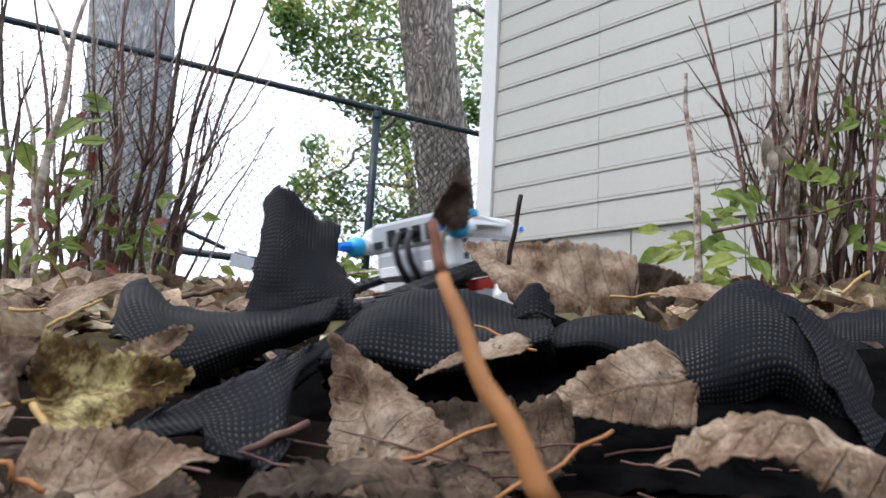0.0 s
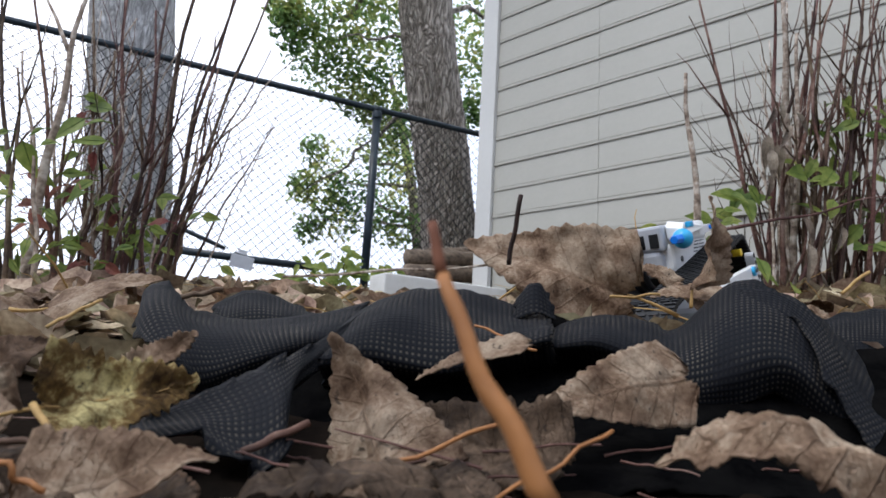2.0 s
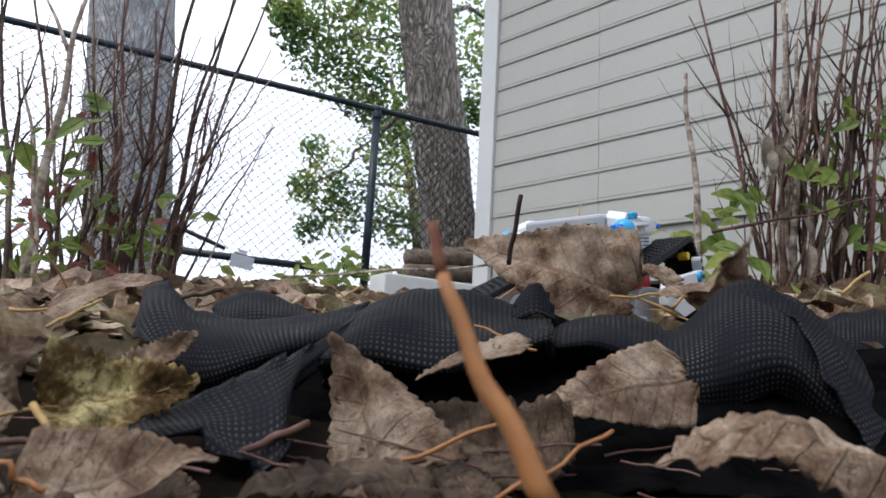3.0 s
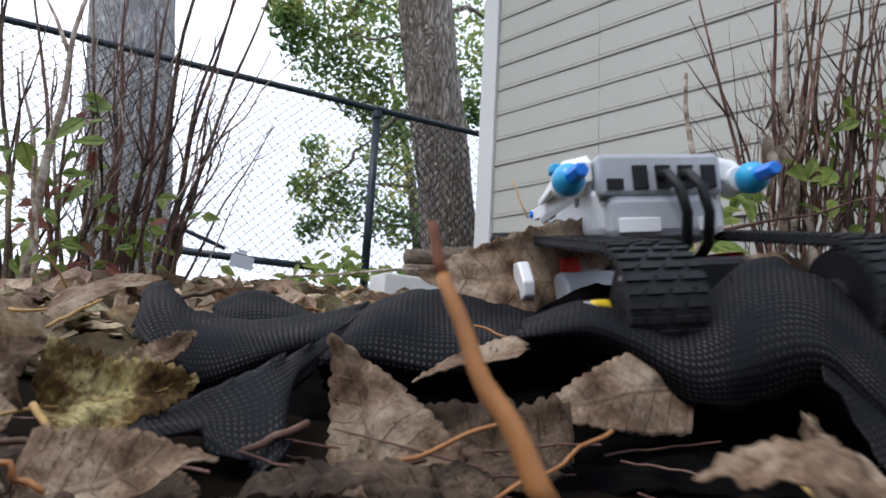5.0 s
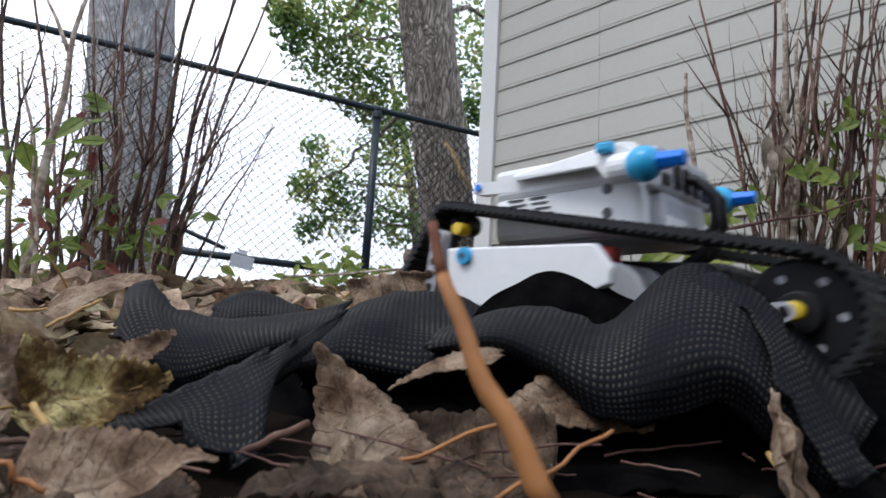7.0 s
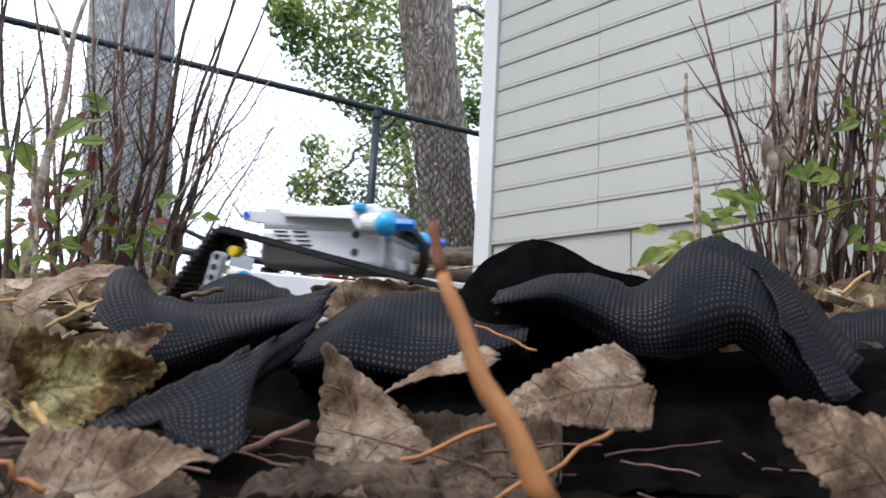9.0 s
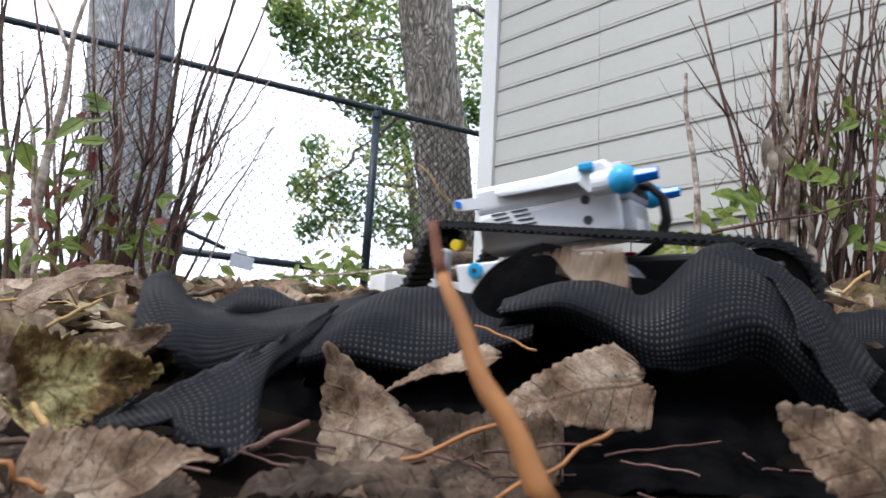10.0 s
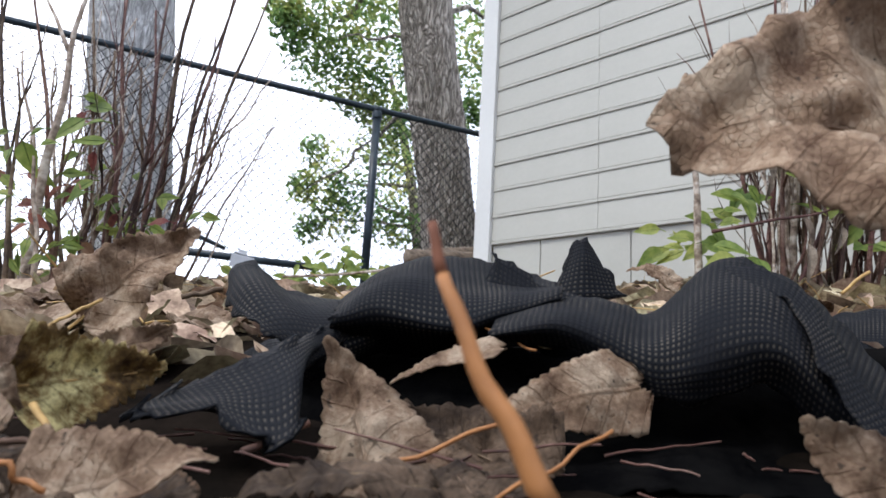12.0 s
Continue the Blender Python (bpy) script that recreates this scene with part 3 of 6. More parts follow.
def build_trees():
    tree = tagged(new("tree"), "old cottonwood with deeply furrowed grey-brown bark and green-gold leaves", "tree")
    part("trunk", trunk_mesh([(0.102, 5.573, 0.736), (0.065, 5.497, 1.127), (-0.083, 5.319, 2.054), (-0.241, 5.141, 2.980), (-0.389, 4.896, 4.251), (-0.507, 4.613, 5.720), (-0.494, 4.234, 7.688)], [0.27, 0.25, 0.245, 0.24, 0.23, 0.2, 0.12]), "bark", tree, "furrowed bark trunk", True)
    rng = random.Random(11)
    limbs = [
        ((-0.360, 4.943, 4.006), (-1.455, 5.368, 4.970), 0.09), ((-0.377, 4.801, 4.743), (0.393, 5.432, 6.227), 0.1),
        ((-0.346, 4.990, 3.761), (-1.215, 6.046, 3.566), 0.05), ((-0.239, 5.203, 3.183), (0.309, 6.008, 3.766), 0.045),
        ((-0.374, 4.896, 4.251), (-1.642, 5.311, 3.682), 0.06), ((-0.147, 5.394, 2.457), (-0.921, 6.384, 2.342), 0.03),
        ((-0.921, 6.384, 2.342), (-1.536, 6.674, 1.893), 0.02), ((-0.258, 5.278, 3.057), (-1.131, 5.715, 3.169), 0.02),
    ]
    for a, b, r in limbs:
        bm = bmesh.new()
        tube(bm, bent(a, b, 8, 0.15, rng=rng), [r * (1 - 0.085 * i) for i in range(9)], 8)
        part("limb", bm, "bark", tree, "", True)
    spots = [
        ((-1.395, 6.037, 3.614), 0.26), ((-1.137, 6.205, 3.798), 0.28), ((-0.881, 6.248, 3.573), 0.28), ((-1.496, 6.393, 3.349), 0.2), ((-1.195, 6.518, 3.230), 0.22), ((-0.754, 6.525, 3.193), 0.22),
        ((-0.731, 5.826, 3.653), 0.25), ((-0.993, 6.563, 2.995), 0.15), ((-0.686, 6.796, 2.845), 0.16), ((0.185, 6.421, 3.736), 0.25), ((0.217, 6.527, 3.185), 0.22), ((0.327, 6.372, 3.990), 0.3),
        ((0.337, 6.773, 2.964), 0.12), ((-0.691, 7.035, 2.663), 0.2), ((-1.682, 6.062, 3.482), 0.13), ((-1.781, 6.030, 3.651), 0.1),
        ((-1.216, 5.733, 4.132), 0.5), ((-0.684, 5.598, 4.836), 0.8), ((0.166, 5.881, 5.482), 0.8), ((-1.857, 5.502, 5.334), 0.8),
    ]
    v, f = leaf_cloud(spots, 0.056, 10500, 1.08, 21)
    cloud_part("crown", v, f, "canopy", tree, "loose green and yellowing leaves")
    far = tagged(new("tree"), "small leafy tree behind the fence with green leaves", "tree")
    part("trunk", trunk_mesh([(-0.278, 8.961, 1.122), (-0.421, 8.749, 2.221), (-0.639, 8.554, 3.237), (-0.894, 8.374, 4.171)], [0.09, 0.08, 0.06, 0.03], 10), "bark", far, "", True)
    for a, b in (((-0.416, 8.764, 2.142), (-1.183, 8.615, 2.389)), ((-0.523, 8.674, 2.611), (-1.815, 8.465, 2.637)), ((-0.412, 8.780, 2.063), (-1.782, 8.577, 2.059)), ((-0.537, 8.629, 2.847), (-1.388, 8.607, 2.958))):
        bm = bmesh.new()
        tube(bm, bent(a, b, 8, 0.12, rng=rng), [0.03 * (1 - 0.1 * i) for i in range(9)], 6)
        part("limb", bm, "bark", far, "", True)
    spots = [
        ((-0.737, 8.631, 2.836), 0.3), ((-1.045, 8.680, 2.582), 0.3), ((-0.626, 8.736, 2.289), 0.25), ((-1.439, 8.557, 2.688), 0.24), ((-1.732, 8.479, 2.564), 0.18), ((-1.333, 8.647, 2.225), 0.2),
        ((-1.800, 8.517, 2.367), 0.2), ((-1.891, 8.608, 1.898), 0.1), ((-1.485, 8.671, 2.099), 0.16), ((-0.773, 8.783, 2.044), 0.15), ((-0.528, 8.796, 1.978), 0.14), ((-1.835, 8.399, 2.984), 0.1), ((-0.515, 8.568, 3.164), 0.25), ((-2.003, 8.497, 2.472), 0.1),
    ]
    v, f = leaf_cloud(spots, 0.072, 3200, 1.2, 22)
    cloud_part("crown", v, f, "canopy", far, "sparse green leaves with gaps of sky")
    big = tagged(new("tree"), "massive tree standing behind the fence, its trunk coloured pale for flare haze", "tree")
    part("trunk", trunk_mesh([(-2.253, 4.633, 0.325), (-2.290, 4.509, 0.970), (-2.328, 4.354, 1.776), (-2.349, 4.199, 2.583), (-2.401, 3.966, 3.792), (-2.452, 3.655, 5.405)], [0.33, 0.29, 0.285, 0.28, 0.27, 0.2]), "bark_pale", big, "furrowed bark trunk with flare haze painted into its pale colour", True)
    for a, b in (((-2.395, 4.044, 3.388), (-3.305, 4.049, 4.416)), ((-2.392, 3.997, 3.631), (-1.858, 4.134, 5.036))):
        bm = bmesh.new()
        tube(bm, bent(a, b, 8, 0.12, rng=rng), [0.1 * (1 - 0.08 * i) for i in range(9)], 8)
        part("limb", bm, "bark", big, "", True)
    v, f = leaf_cloud([((-3.312, 4.025, 4.542), 0.6), ((-1.863, 4.117, 5.124), 0.6), ((-2.493, 3.656, 5.403), 0.7)], 0.09, 1500, 1.0, 23)
    cloud_part("crown", v, f, "canopy", big, "high green leaves")


build_trees()


# ---- bushes ----
def leaf_patch(bm, base, tip, width, hint, cup=0.15, n=6):
    """A small smooth leaf from base to tip."""
    base, tip = Vector(base), Vector(tip)
    ax = tip - base
    ln = ax.length
    ax.normalize()
    nr = Vector(hint)
    nr = (nr - ax * nr.dot(ax)).normalized()
    sd = ax.cross(nr)
    rows = []
    for i in range(n + 1):
        u = i / n
        w = width * math.sin(math.pi * min(1, u ** 0.75)) * (1 - 0.3 * u) + 0.0004
        rows.append([bm.verts.new(base + ax * ln * u + sd * w * s + nr * (cup * w * abs(s) - 0.12 * ln * u * u)) for s in (-1, -0.5, 0, 0.5, 1)])
    for a, b in zip(rows, rows[1:]):
        for k in range(4):
            bm.faces.new((a[k], a[k + 1], b[k + 1], b[k]))


def sprig(parent, spots, seed, size=0.05, mat="green", label=""):
    """A leafy shoot: leaves on short stalks round the given spots, one mesh a leaf."""
    rng = random.Random(seed)
    for s in spots:
        s = Vector(s)
        a = rng.uniform(0, 6.28)
        d = Vector((math.cos(a), 0.35 * math.sin(a) - 0.15, rng.uniform(-0.95, 0.15))).normalized()
        if mat == "dry_dark":
            d = Vector((rng.uniform(-0.45, 0.45), rng.uniform(-0.3, 0.2), -1)).normalized()
        z = size * rng.uniform(0.7, 1.25)
        bm = bmesh.new()
        leaf_patch(bm, s, s + d * z, z * (rng.uniform(0.13, 0.19) if mat == "dry_dark" else rng.uniform(0.22, 0.31)), (rng.uniform(-0.5, 0.5), -1, rng.uniform(0.1, 0.9)), rng.uniform(0.8, 1.6) if mat == "dry_dark" else rng.uniform(0.1, 0.5))
        tube(bm, [s - d * 0.012 - Vector((0, 0, 0.006)), s, s + d * z * 0.9], [0.0012, 0.001, 0.0004], 4, False)
        part("leaf", bm, mat, parent, label, True)


def stem(parent, a, b, r, rng, mat="twig", sag=(0, 0, 0), twigs=3, wob=0.03):
    a = Vector(a)
    if a.z < 0.36:
        a.z = ground_z(a.x, a.y) - 0.02
    bm = bmesh.new()
    pts = bent(a, b, 14, wob, sag, rng)
    tube(bm, pts, [r * (1 - 0.045 * i) * (1.12 if i % 4 == 2 else 1) for i in range(15)], 7)
    for _ in range(twigs):
        i = rng.randrange(5, 13)
        p = pts[i]
        d = (pts[i + 1] - pts[i]).normalized()
        side = Vector((rng.uniform(-1, 1), rng.uniform(-0.5, 0.5), rng.uniform(0.2, 0.8))).normalized()
        ln = rng.uniform(0.06, 0.22)
        q = p + (d * 0.6 + side * 0.8) * ln
        tube(bm, bent(p, q, 5, 0.01, rng=rng), [r * 0.5 * (1 - 0.15 * k) for k in range(6)], 5)
    return part("stem", bm, mat, parent, "", True)


def build_left_bush():
    rng = random.Random(31)
    bush = tagged(new("bush"), "bare reddish-stemmed shrub with a few green leaves before the fence", "bush")
    for a, b, r, m in (
        ((-0.567, 1.246, 0.200), (-0.531, 1.181, 0.803), 0.0085, "twig"), ((-0.536, 1.196, 0.195), (-0.463, 1.225, 0.837), 0.006, "twig"), ((-0.531, 1.194, 0.206), (-0.413, 1.272, 0.857), 0.0055, "twig"),
        ((-0.533, 1.142, 0.209), (-0.460, 1.184, 0.784), 0.005, "twig"), ((-0.571, 1.092, 0.209), (-0.623, 1.091, 0.739), 0.006, "twig"), ((-0.628, 0.947, 0.164), (-0.610, 0.956, 0.650), 0.0085, "twig_pale"),
        ((-0.592, 1.044, 0.190), (-0.661, 1.047, 0.707), 0.0045, "twig"), ((-0.556, 1.093, 0.200), (-0.545, 1.093, 0.732), 0.0055, "twig"), ((-0.599, 0.995, 0.182), (-0.735, 1.002, 0.673), 0.005, "twig"),
        ((-0.628, 0.946, 0.173), (-0.741, 0.957, 0.643), 0.005, "twig"), ((-0.679, 0.996, 0.178), (-0.753, 0.959, 0.633), 0.005, "twig"), ((-0.617, 0.995, 0.181), (-0.632, 0.986, 0.492), 0.004, "twig"),
        ((-0.581, 0.996, 0.174), (-0.693, 1.028, 0.540), 0.004, "twig_pale"), ((-0.563, 1.044, 0.192), (-0.614, 1.067, 0.598), 0.0045, "twig"), ((-0.536, 1.095, 0.191), (-0.591, 1.119, 0.593), 0.005, "twig"),
        ((-0.554, 0.994, 0.184), (-0.503, 1.041, 0.473), 0.004, "twig"), ((-0.539, 1.146, 0.188), (-0.594, 1.145, 0.726), 0.005, "twig"), ((-0.518, 1.184, 0.260), (-0.483, 1.211, 0.646), 0.004, "twig"),
        ((-0.571, 0.897, 0.160), (-0.681, 0.930, 0.520), 0.004, "twig_pale"), ((-0.545, 1.097, 0.181), (-0.598, 1.036, 0.497), 0.004, "twig"), ((-0.619, 0.896, 0.165), (-0.688, 0.935, 0.493), 0.004, "twig"),
        ((-0.500, 1.171, 0.324), (-0.374, 1.280, 0.551), 0.003, "twig"), ((-0.501, 1.180, 0.382), (-0.390, 1.250, 0.710), 0.0028, "twig"), ((-0.504, 1.203, 0.424), (-0.353, 1.298, 0.725), 0.0025, "twig_pale"),
        ((-0.481, 1.181, 0.272), (-0.364, 1.276, 0.575), 0.002, "twig_pale"),
    ):
        stem(bush, a, b, r, rng, m, (rng.uniform(-0.015, 0.015), 0, 0), rng.choice([0, 1, 1, 2]), 0.014)
    for _ in range(26):
        x = rng.uniform(0, 290)
        d = rng.uniform(0.85, 1.2)
        a = Vector((-0.696, 0.999, 0.159)).lerp(Vector((-0.481, 1.096, 0.185)), x / 290)
        stem(bush, a, a + Vector((rng.uniform(-0.06, 0.1), rng.uniform(-0.05, 0.15), rng.uniform(0.15, 0.55))), rng.uniform(0.0015, 0.0035), rng, rng.choice(["twig", "twig_pale", "twig"]), (0, 0, 0), 2)
    big = [(-0.539, 0.955, 0.387), (-0.560, 0.993, 0.455), (-0.545, 0.949, 0.418), (-0.608, 0.989, 0.475), (-0.639, 0.909, 0.364), (-0.577, 0.949, 0.420), (-0.591, 0.828, 0.256), (-0.558, 0.967, 0.325)]
    sprig(bush, big, 5, 0.046)
    spots = []
    for c, n, w in (((-0.561, 1.126, 0.293), 26, 0.05), ((-0.566, 1.075, 0.296), 14, 0.05), ((-0.636, 0.960, 0.364), 10, 0.05), ((-0.551, 1.182, 0.268), 12, 0.03), ((-0.592, 0.988, 0.217), 16, 0.06), ((-0.572, 1.088, 0.228), 16, 0.05), ((-0.636, 0.922, 0.297), 10, 0.05), ((-0.630, 0.939, 0.206), 12, 0.05)):
        spots += [Vector(c) + Vector((rng.gauss(0, w), rng.gauss(0, w), rng.gauss(0, w * 0.7))) for _ in range(n)]
    sprig(bush, spots, 6, 0.03)
    red = [Vector((-0.607, 0.970, 0.313)) + Vector((rng.gauss(0, 0.05), rng.gauss(0, 0.03), rng.gauss(0, 0.08))) for _ in range(24)]
    sprig(bush, red, 7, 0.036, "russet", "withered reddish-brown leaf")


def build_right_bush():
    rng = random.Random(41)
    bush = tagged(new("bush"), "dense bare-stemmed shrub with dried and green leaves by the shed", "bush")
    for a, b, r, m in (
        ((0.834, 1.477, 0.325), (0.795, 1.393, 1.024), 0.013, "twig_pale"), ((0.774, 1.477, 0.322), (0.752, 1.348, 0.992), 0.008, "twig"), ((0.799, 1.425, 0.328), (0.809, 1.368, 0.890), 0.009, "twig_pale"),
        ((0.754, 1.425, 0.326), (0.569, 1.350, 0.982), 0.006, "twig"), ((0.881, 1.476, 0.327), (0.823, 1.347, 0.996), 0.007, "twig"), ((0.921, 1.476, 0.330), (0.995, 1.391, 1.035), 0.008, "twig"),
        ((0.903, 1.424, 0.334), (1.003, 1.345, 1.006), 0.006, "twig"), ((0.961, 1.473, 0.345), (1.041, 1.358, 0.942), 0.006, "twig_pale"), ((0.797, 1.378, 0.308), (0.855, 1.351, 0.714), 0.006, "twig"),
        ((0.747, 1.378, 0.306), (0.745, 1.352, 0.708), 0.007, "twig"), ((0.754, 1.455, 0.439), (0.632, 1.426, 0.852), 0.003, "twig"), ((0.744, 1.442, 0.504), (0.571, 1.408, 0.944), 0.003, "twig"),
        ((0.772, 1.378, 0.307), (0.934, 1.352, 0.705), 0.0055, "twig"), ((0.851, 1.424, 0.331), (0.929, 1.366, 0.897), 0.005, "twig"), ((0.934, 1.374, 0.328), (0.946, 1.289, 0.771), 0.006, "twig"),
        ((0.799, 1.381, 0.558), (0.896, 1.346, 1.000), 0.005, "twig"), ((0.799, 1.403, 0.705), (0.885, 1.392, 1.029), 0.004, "twig"), ((0.550, 1.264, 0.371), (0.964, 1.294, 0.482), 0.004, "twig"),
        ((0.721, 1.432, 0.556), (0.620, 1.420, 0.616), 0.002, "twig"), ((0.835, 1.378, 0.310), (0.759, 1.312, 0.650), 0.0045, "twig"), ((0.981, 1.425, 0.326), (0.946, 1.376, 0.845), 0.005, "twig"),
        ((0.732, 1.376, 0.317), (0.709, 1.362, 0.655), 0.004, "twig_pale"), ((0.757, 1.353, 0.546), (0.648, 1.351, 0.715), 0.0025, "twig"),
    ):
        stem(bush, a, b, r, rng, m, (rng.uniform(-0.015, 0.015), 0, 0), rng.choice([0, 1, 1, 2]), 0.014)
    for _ in range(16):
        a = Vector((rng.uniform(0.8, 1.08), rng.uniform(1.36, 1.5), 0.3))
        stem(bush, a, (a.x + rng.uniform(-0.05, 0.12), a.y - 0.05, rng.uniform(0.85, 1.06)), rng.uniform(0.0035, 0.0065), rng, "twig", (rng.uniform(-0.02, 0.02), 0, 0), 2, 0.02)
    for _ in range(46):
        k = rng.random()
        a = Vector((0.722, 1.428, 0.311)).lerp(Vector((1.059, 1.425, 0.330)), k)
        stem(bush, a, a + Vector((rng.uniform(-0.1, 0.15), rng.uniform(-0.1, 0.1), rng.uniform(0.15, 0.6))), rng.uniform(0.0018, 0.004), rng, rng.choice(["twig", "twig_pale", "twig"]), (0, 0, 0), 2)
    spots = []
    for c, n, w in (((0.864, 1.359, 0.669), 6, 0.04), ((0.953, 1.352, 0.706), 6, 0.03), ((0.888, 1.373, 0.601), 6, 0.05), ((0.937, 1.341, 0.500), 12, 0.05), ((0.824, 1.340, 0.506), 6, 0.04), ((0.662, 1.345, 0.479), 6, 0.02), ((0.590, 1.355, 0.426), 6, 0.025), ((0.512, 1.318, 0.356), 12, 0.035), ((0.600, 1.277, 0.306), 14, 0.04), ((0.933, 1.311, 0.391), 6, 0.04)):
        spots += [Vector(c) + Vector((rng.gauss(0, w), rng.gauss(0, w), rng.gauss(0, w * 0.8))) for _ in range(n)]
    sprig(bush, spots, 8, 0.062)
    dead = [(0.714, 1.308, 0.673), (0.705, 1.320, 0.611), (0.725, 1.323, 0.593), (0.747, 1.315, 0.638), (0.710, 1.336, 0.525), (0.765, 1.310, 0.663), (0.748, 1.266, 0.359), (0.736, 1.324, 0.694), (0.816, 1.259, 0.397), (0.762, 1.304, 0.429), (0.703, 1.307, 0.573)]
    sprig(bush, dead, 9, 0.085, "dry_dark", "curled dead leaf caught in the stems")
    cane = tagged(new("cane"), "short upright cut cane with peeling pale bark", "cane")
    stem(cane, (0.546, 1.326, 0.311), (0.507, 1.277, 0.726), 0.0098, rng, "twig_pale", (0.006, 0, 0), 0, 0.015)
    sap = tagged(new("sapling"), "low green sapling growing by the fence post", "sapling")
    sp = []
    for c, n, w in (((-0.503, 3.070, 0.512), 34, 0.1), ((-0.377, 3.071, 0.506), 26, 0.09), ((-0.631, 2.982, 0.437), 18, 0.08)):
        sp += [Vector(c) + Vector((rng.gauss(0, w), rng.gauss(0, w * 0.6), rng.gauss(0, w * 0.6))) for _ in range(n)]
    for k in range(5):
        stem(sap, (-0.481, 3.201, 0.360), sp[k * 7], 0.004, rng, "twig", (0, 0, 0), 1)
    sprig(sap, sp, 10, 0.075)


build_left_bush()
build_right_bush()


# ---- boards and logs by the shed ----
def build_logs():
    for a, b, r in (((-0.175, 3.152, 0.613), (0.210, 3.447, 0.669), 0.045), ((-0.173, 3.118, 0.527), (0.211, 3.413, 0.582), 0.048), ((-0.073, 3.444, 0.684), (0.225, 3.734, 0.768), 0.04), ((-0.20, 3.10, 0.438), (0.19, 3.395, 0.492), 0.045)):
        log = tagged(new("log"), "weathered brown log stacked by the shed corner", "log", "stacked logs")
        bm = bmesh.new()
        tube(bm, bent(a, b, 8, 0.01), [r * (1 + 0.05 * math.sin(3 * i)) for i in range(9)], 14)
        part("bark", bm, "log", log, "", True)
    board = tagged(new("board"), "off-white painted board lying on the leaves", "board")
    bm = bmesh.new()
    c, e = Vector((-0.132, 1.544, 0.208)), Vector((0.198, 1.736, 0.276))
    d = (e - c)
    m = Matrix.Translation((c + e) / 2) @ Vector((d.x, d.y, 0)).to_track_quat("X", "Z").to_matrix().to_4x4()
    box(bm, (0.36, 0.09, 0.075), m @ pose(-0.04, 0, 0.004), 0.004)
    part("plank", bm, "plank", board)


build_logs()


# ---- fallen leaves ----
def build_litter():
    rng = random.Random(51)
    verts, faces = [], []

    def one(p, s, q):
        o = len(verts)
        fold, curl = rng.uniform(0.05, 0.45), rng.uniform(-0.5, 0.7)
        n = 10
        ring = []
        for k in range(n):
            a = 2 * math.pi * k / n + 0.3
            r = 0.5 * (1 - 0.25 * math.cos(a) ** 2) * rng.uniform(0.82, 1.12) * (1.25 if k == 2 else 1)
            ring.append((r * math.cos(a), r * math.sin(a)))
        pts = [(0.55 * x, 0.55 * y) for x, y in ring] + ring
        verts.append(p)
        for x, y in pts:
            verts.append(p + q @ (Vector((x, y, fold * abs(x) + curl * y * y + rng.uniform(-0.05, 0.05))) * s))
        for k in range(n):
            j = (k + 1) % n
            faces.append((o, o + 1 + k, o + 1 + j))
            faces.append((o + 1 + k, o + 1 + n + k, o + 1 + n + j, o + 1 + j))

    for i in range(6500):
        y = 0.34 + 4.4 * rng.random() ** 1.6
        half = 0.5 + 0.8 * y
        x = rng.uniform(-half, half)
        s = rng.uniform(0.035, 0.085) * (0.62 if y < 0.8 else 1)
        z = ground_z(x, y) + rng.uniform(0.0, 0.02)
        if abs(x - 0.1) < 0.33 and y < 0.75:
            z -= 0.012
        one(Vector((x, y, z)), s, Euler((rng.gauss(0, 0.45), rng.gauss(0, 0.45), rng.uniform(0, 6.28))).to_matrix())
    for i in range(3200):
        x, y = rng.uniform(-4.5, 3.5), rng.uniform(-2.1, 5.2)
        if abs(x) < 0.5 + 0.75 * max(y, 0) and y > -0.35:
            continue
        one(Vector((x, y, ground_z(x, y) + rng.uniform(0.0, 0.02))), rng.uniform(0.04, 0.09), Euler((rng.gauss(0, 0.45), rng.gauss(0, 0.45), rng.uniform(0, 6.28))).to_matrix())
    me = bpy.data.meshes.new("leaf_litter")
    me.from_pydata([tuple(v) for v in verts], [], faces)
    me.polygons.foreach_set("use_smooth", [True] * len(me.polygons))
    me.materials.append(M["litter"])
    tagged(new("leaf_litter", me), "carpet of curled brown and yellow fallen leaves", "leaves", kind="stuff")
    bm = bmesh.new()
    for i in range(300):
        y = 0.5 + 2.4 * rng.random() ** 1.5
        x = rng.uniform(-0.4 - 0.75 * y, 0.4 + 0.75 * y)
        p = Vector((x, y, ground_z(x, y) + rng.uniform(0.005, 0.03)))
        a = rng.uniform(0, 6.28)
        d = Vector((math.cos(a), math.sin(a), rng.uniform(-0.1, 0.45))) * rng.uniform(0.03, 0.1)
        tube(bm, [p, p + d * 0.5 + Vector((0, 0, 0.004)), p + d], [0.0009, 0.0008, 0.0005], 4, False)
    tagged(part("straw_litter", bm, "straw", smooth=True), "scattered yellow straw and leaf stalks", "straw", kind="stuff")
    bm = bmesh.new()
    for i in range(80):
        x, y = rng.uniform(-0.16, 0.2), rng.uniform(0.15, 0.27)
        p = Vector((x, y, 0.012 + 0.12 * (y - 0.12) + rng.uniform(-0.01, 0.008)))
        a = rng.uniform(0, 6.28)
        d = Vector((math.cos(a), math.sin(a), rng.uniform(-0.15, 0.2))) * rng.uniform(0.015, 0.06)
        tube(bm, bent(p, p + d, 8, 0.0015, (0, 0, 0.0005), rng), [0.0006 - 0.00003 * k for k in range(9)], 5, False)
    tagged(part("twig_litter", bm, "twig", smooth=True), "thin dry stalks and needles in the near litter", "stalks", kind="stuff")


build_litter()


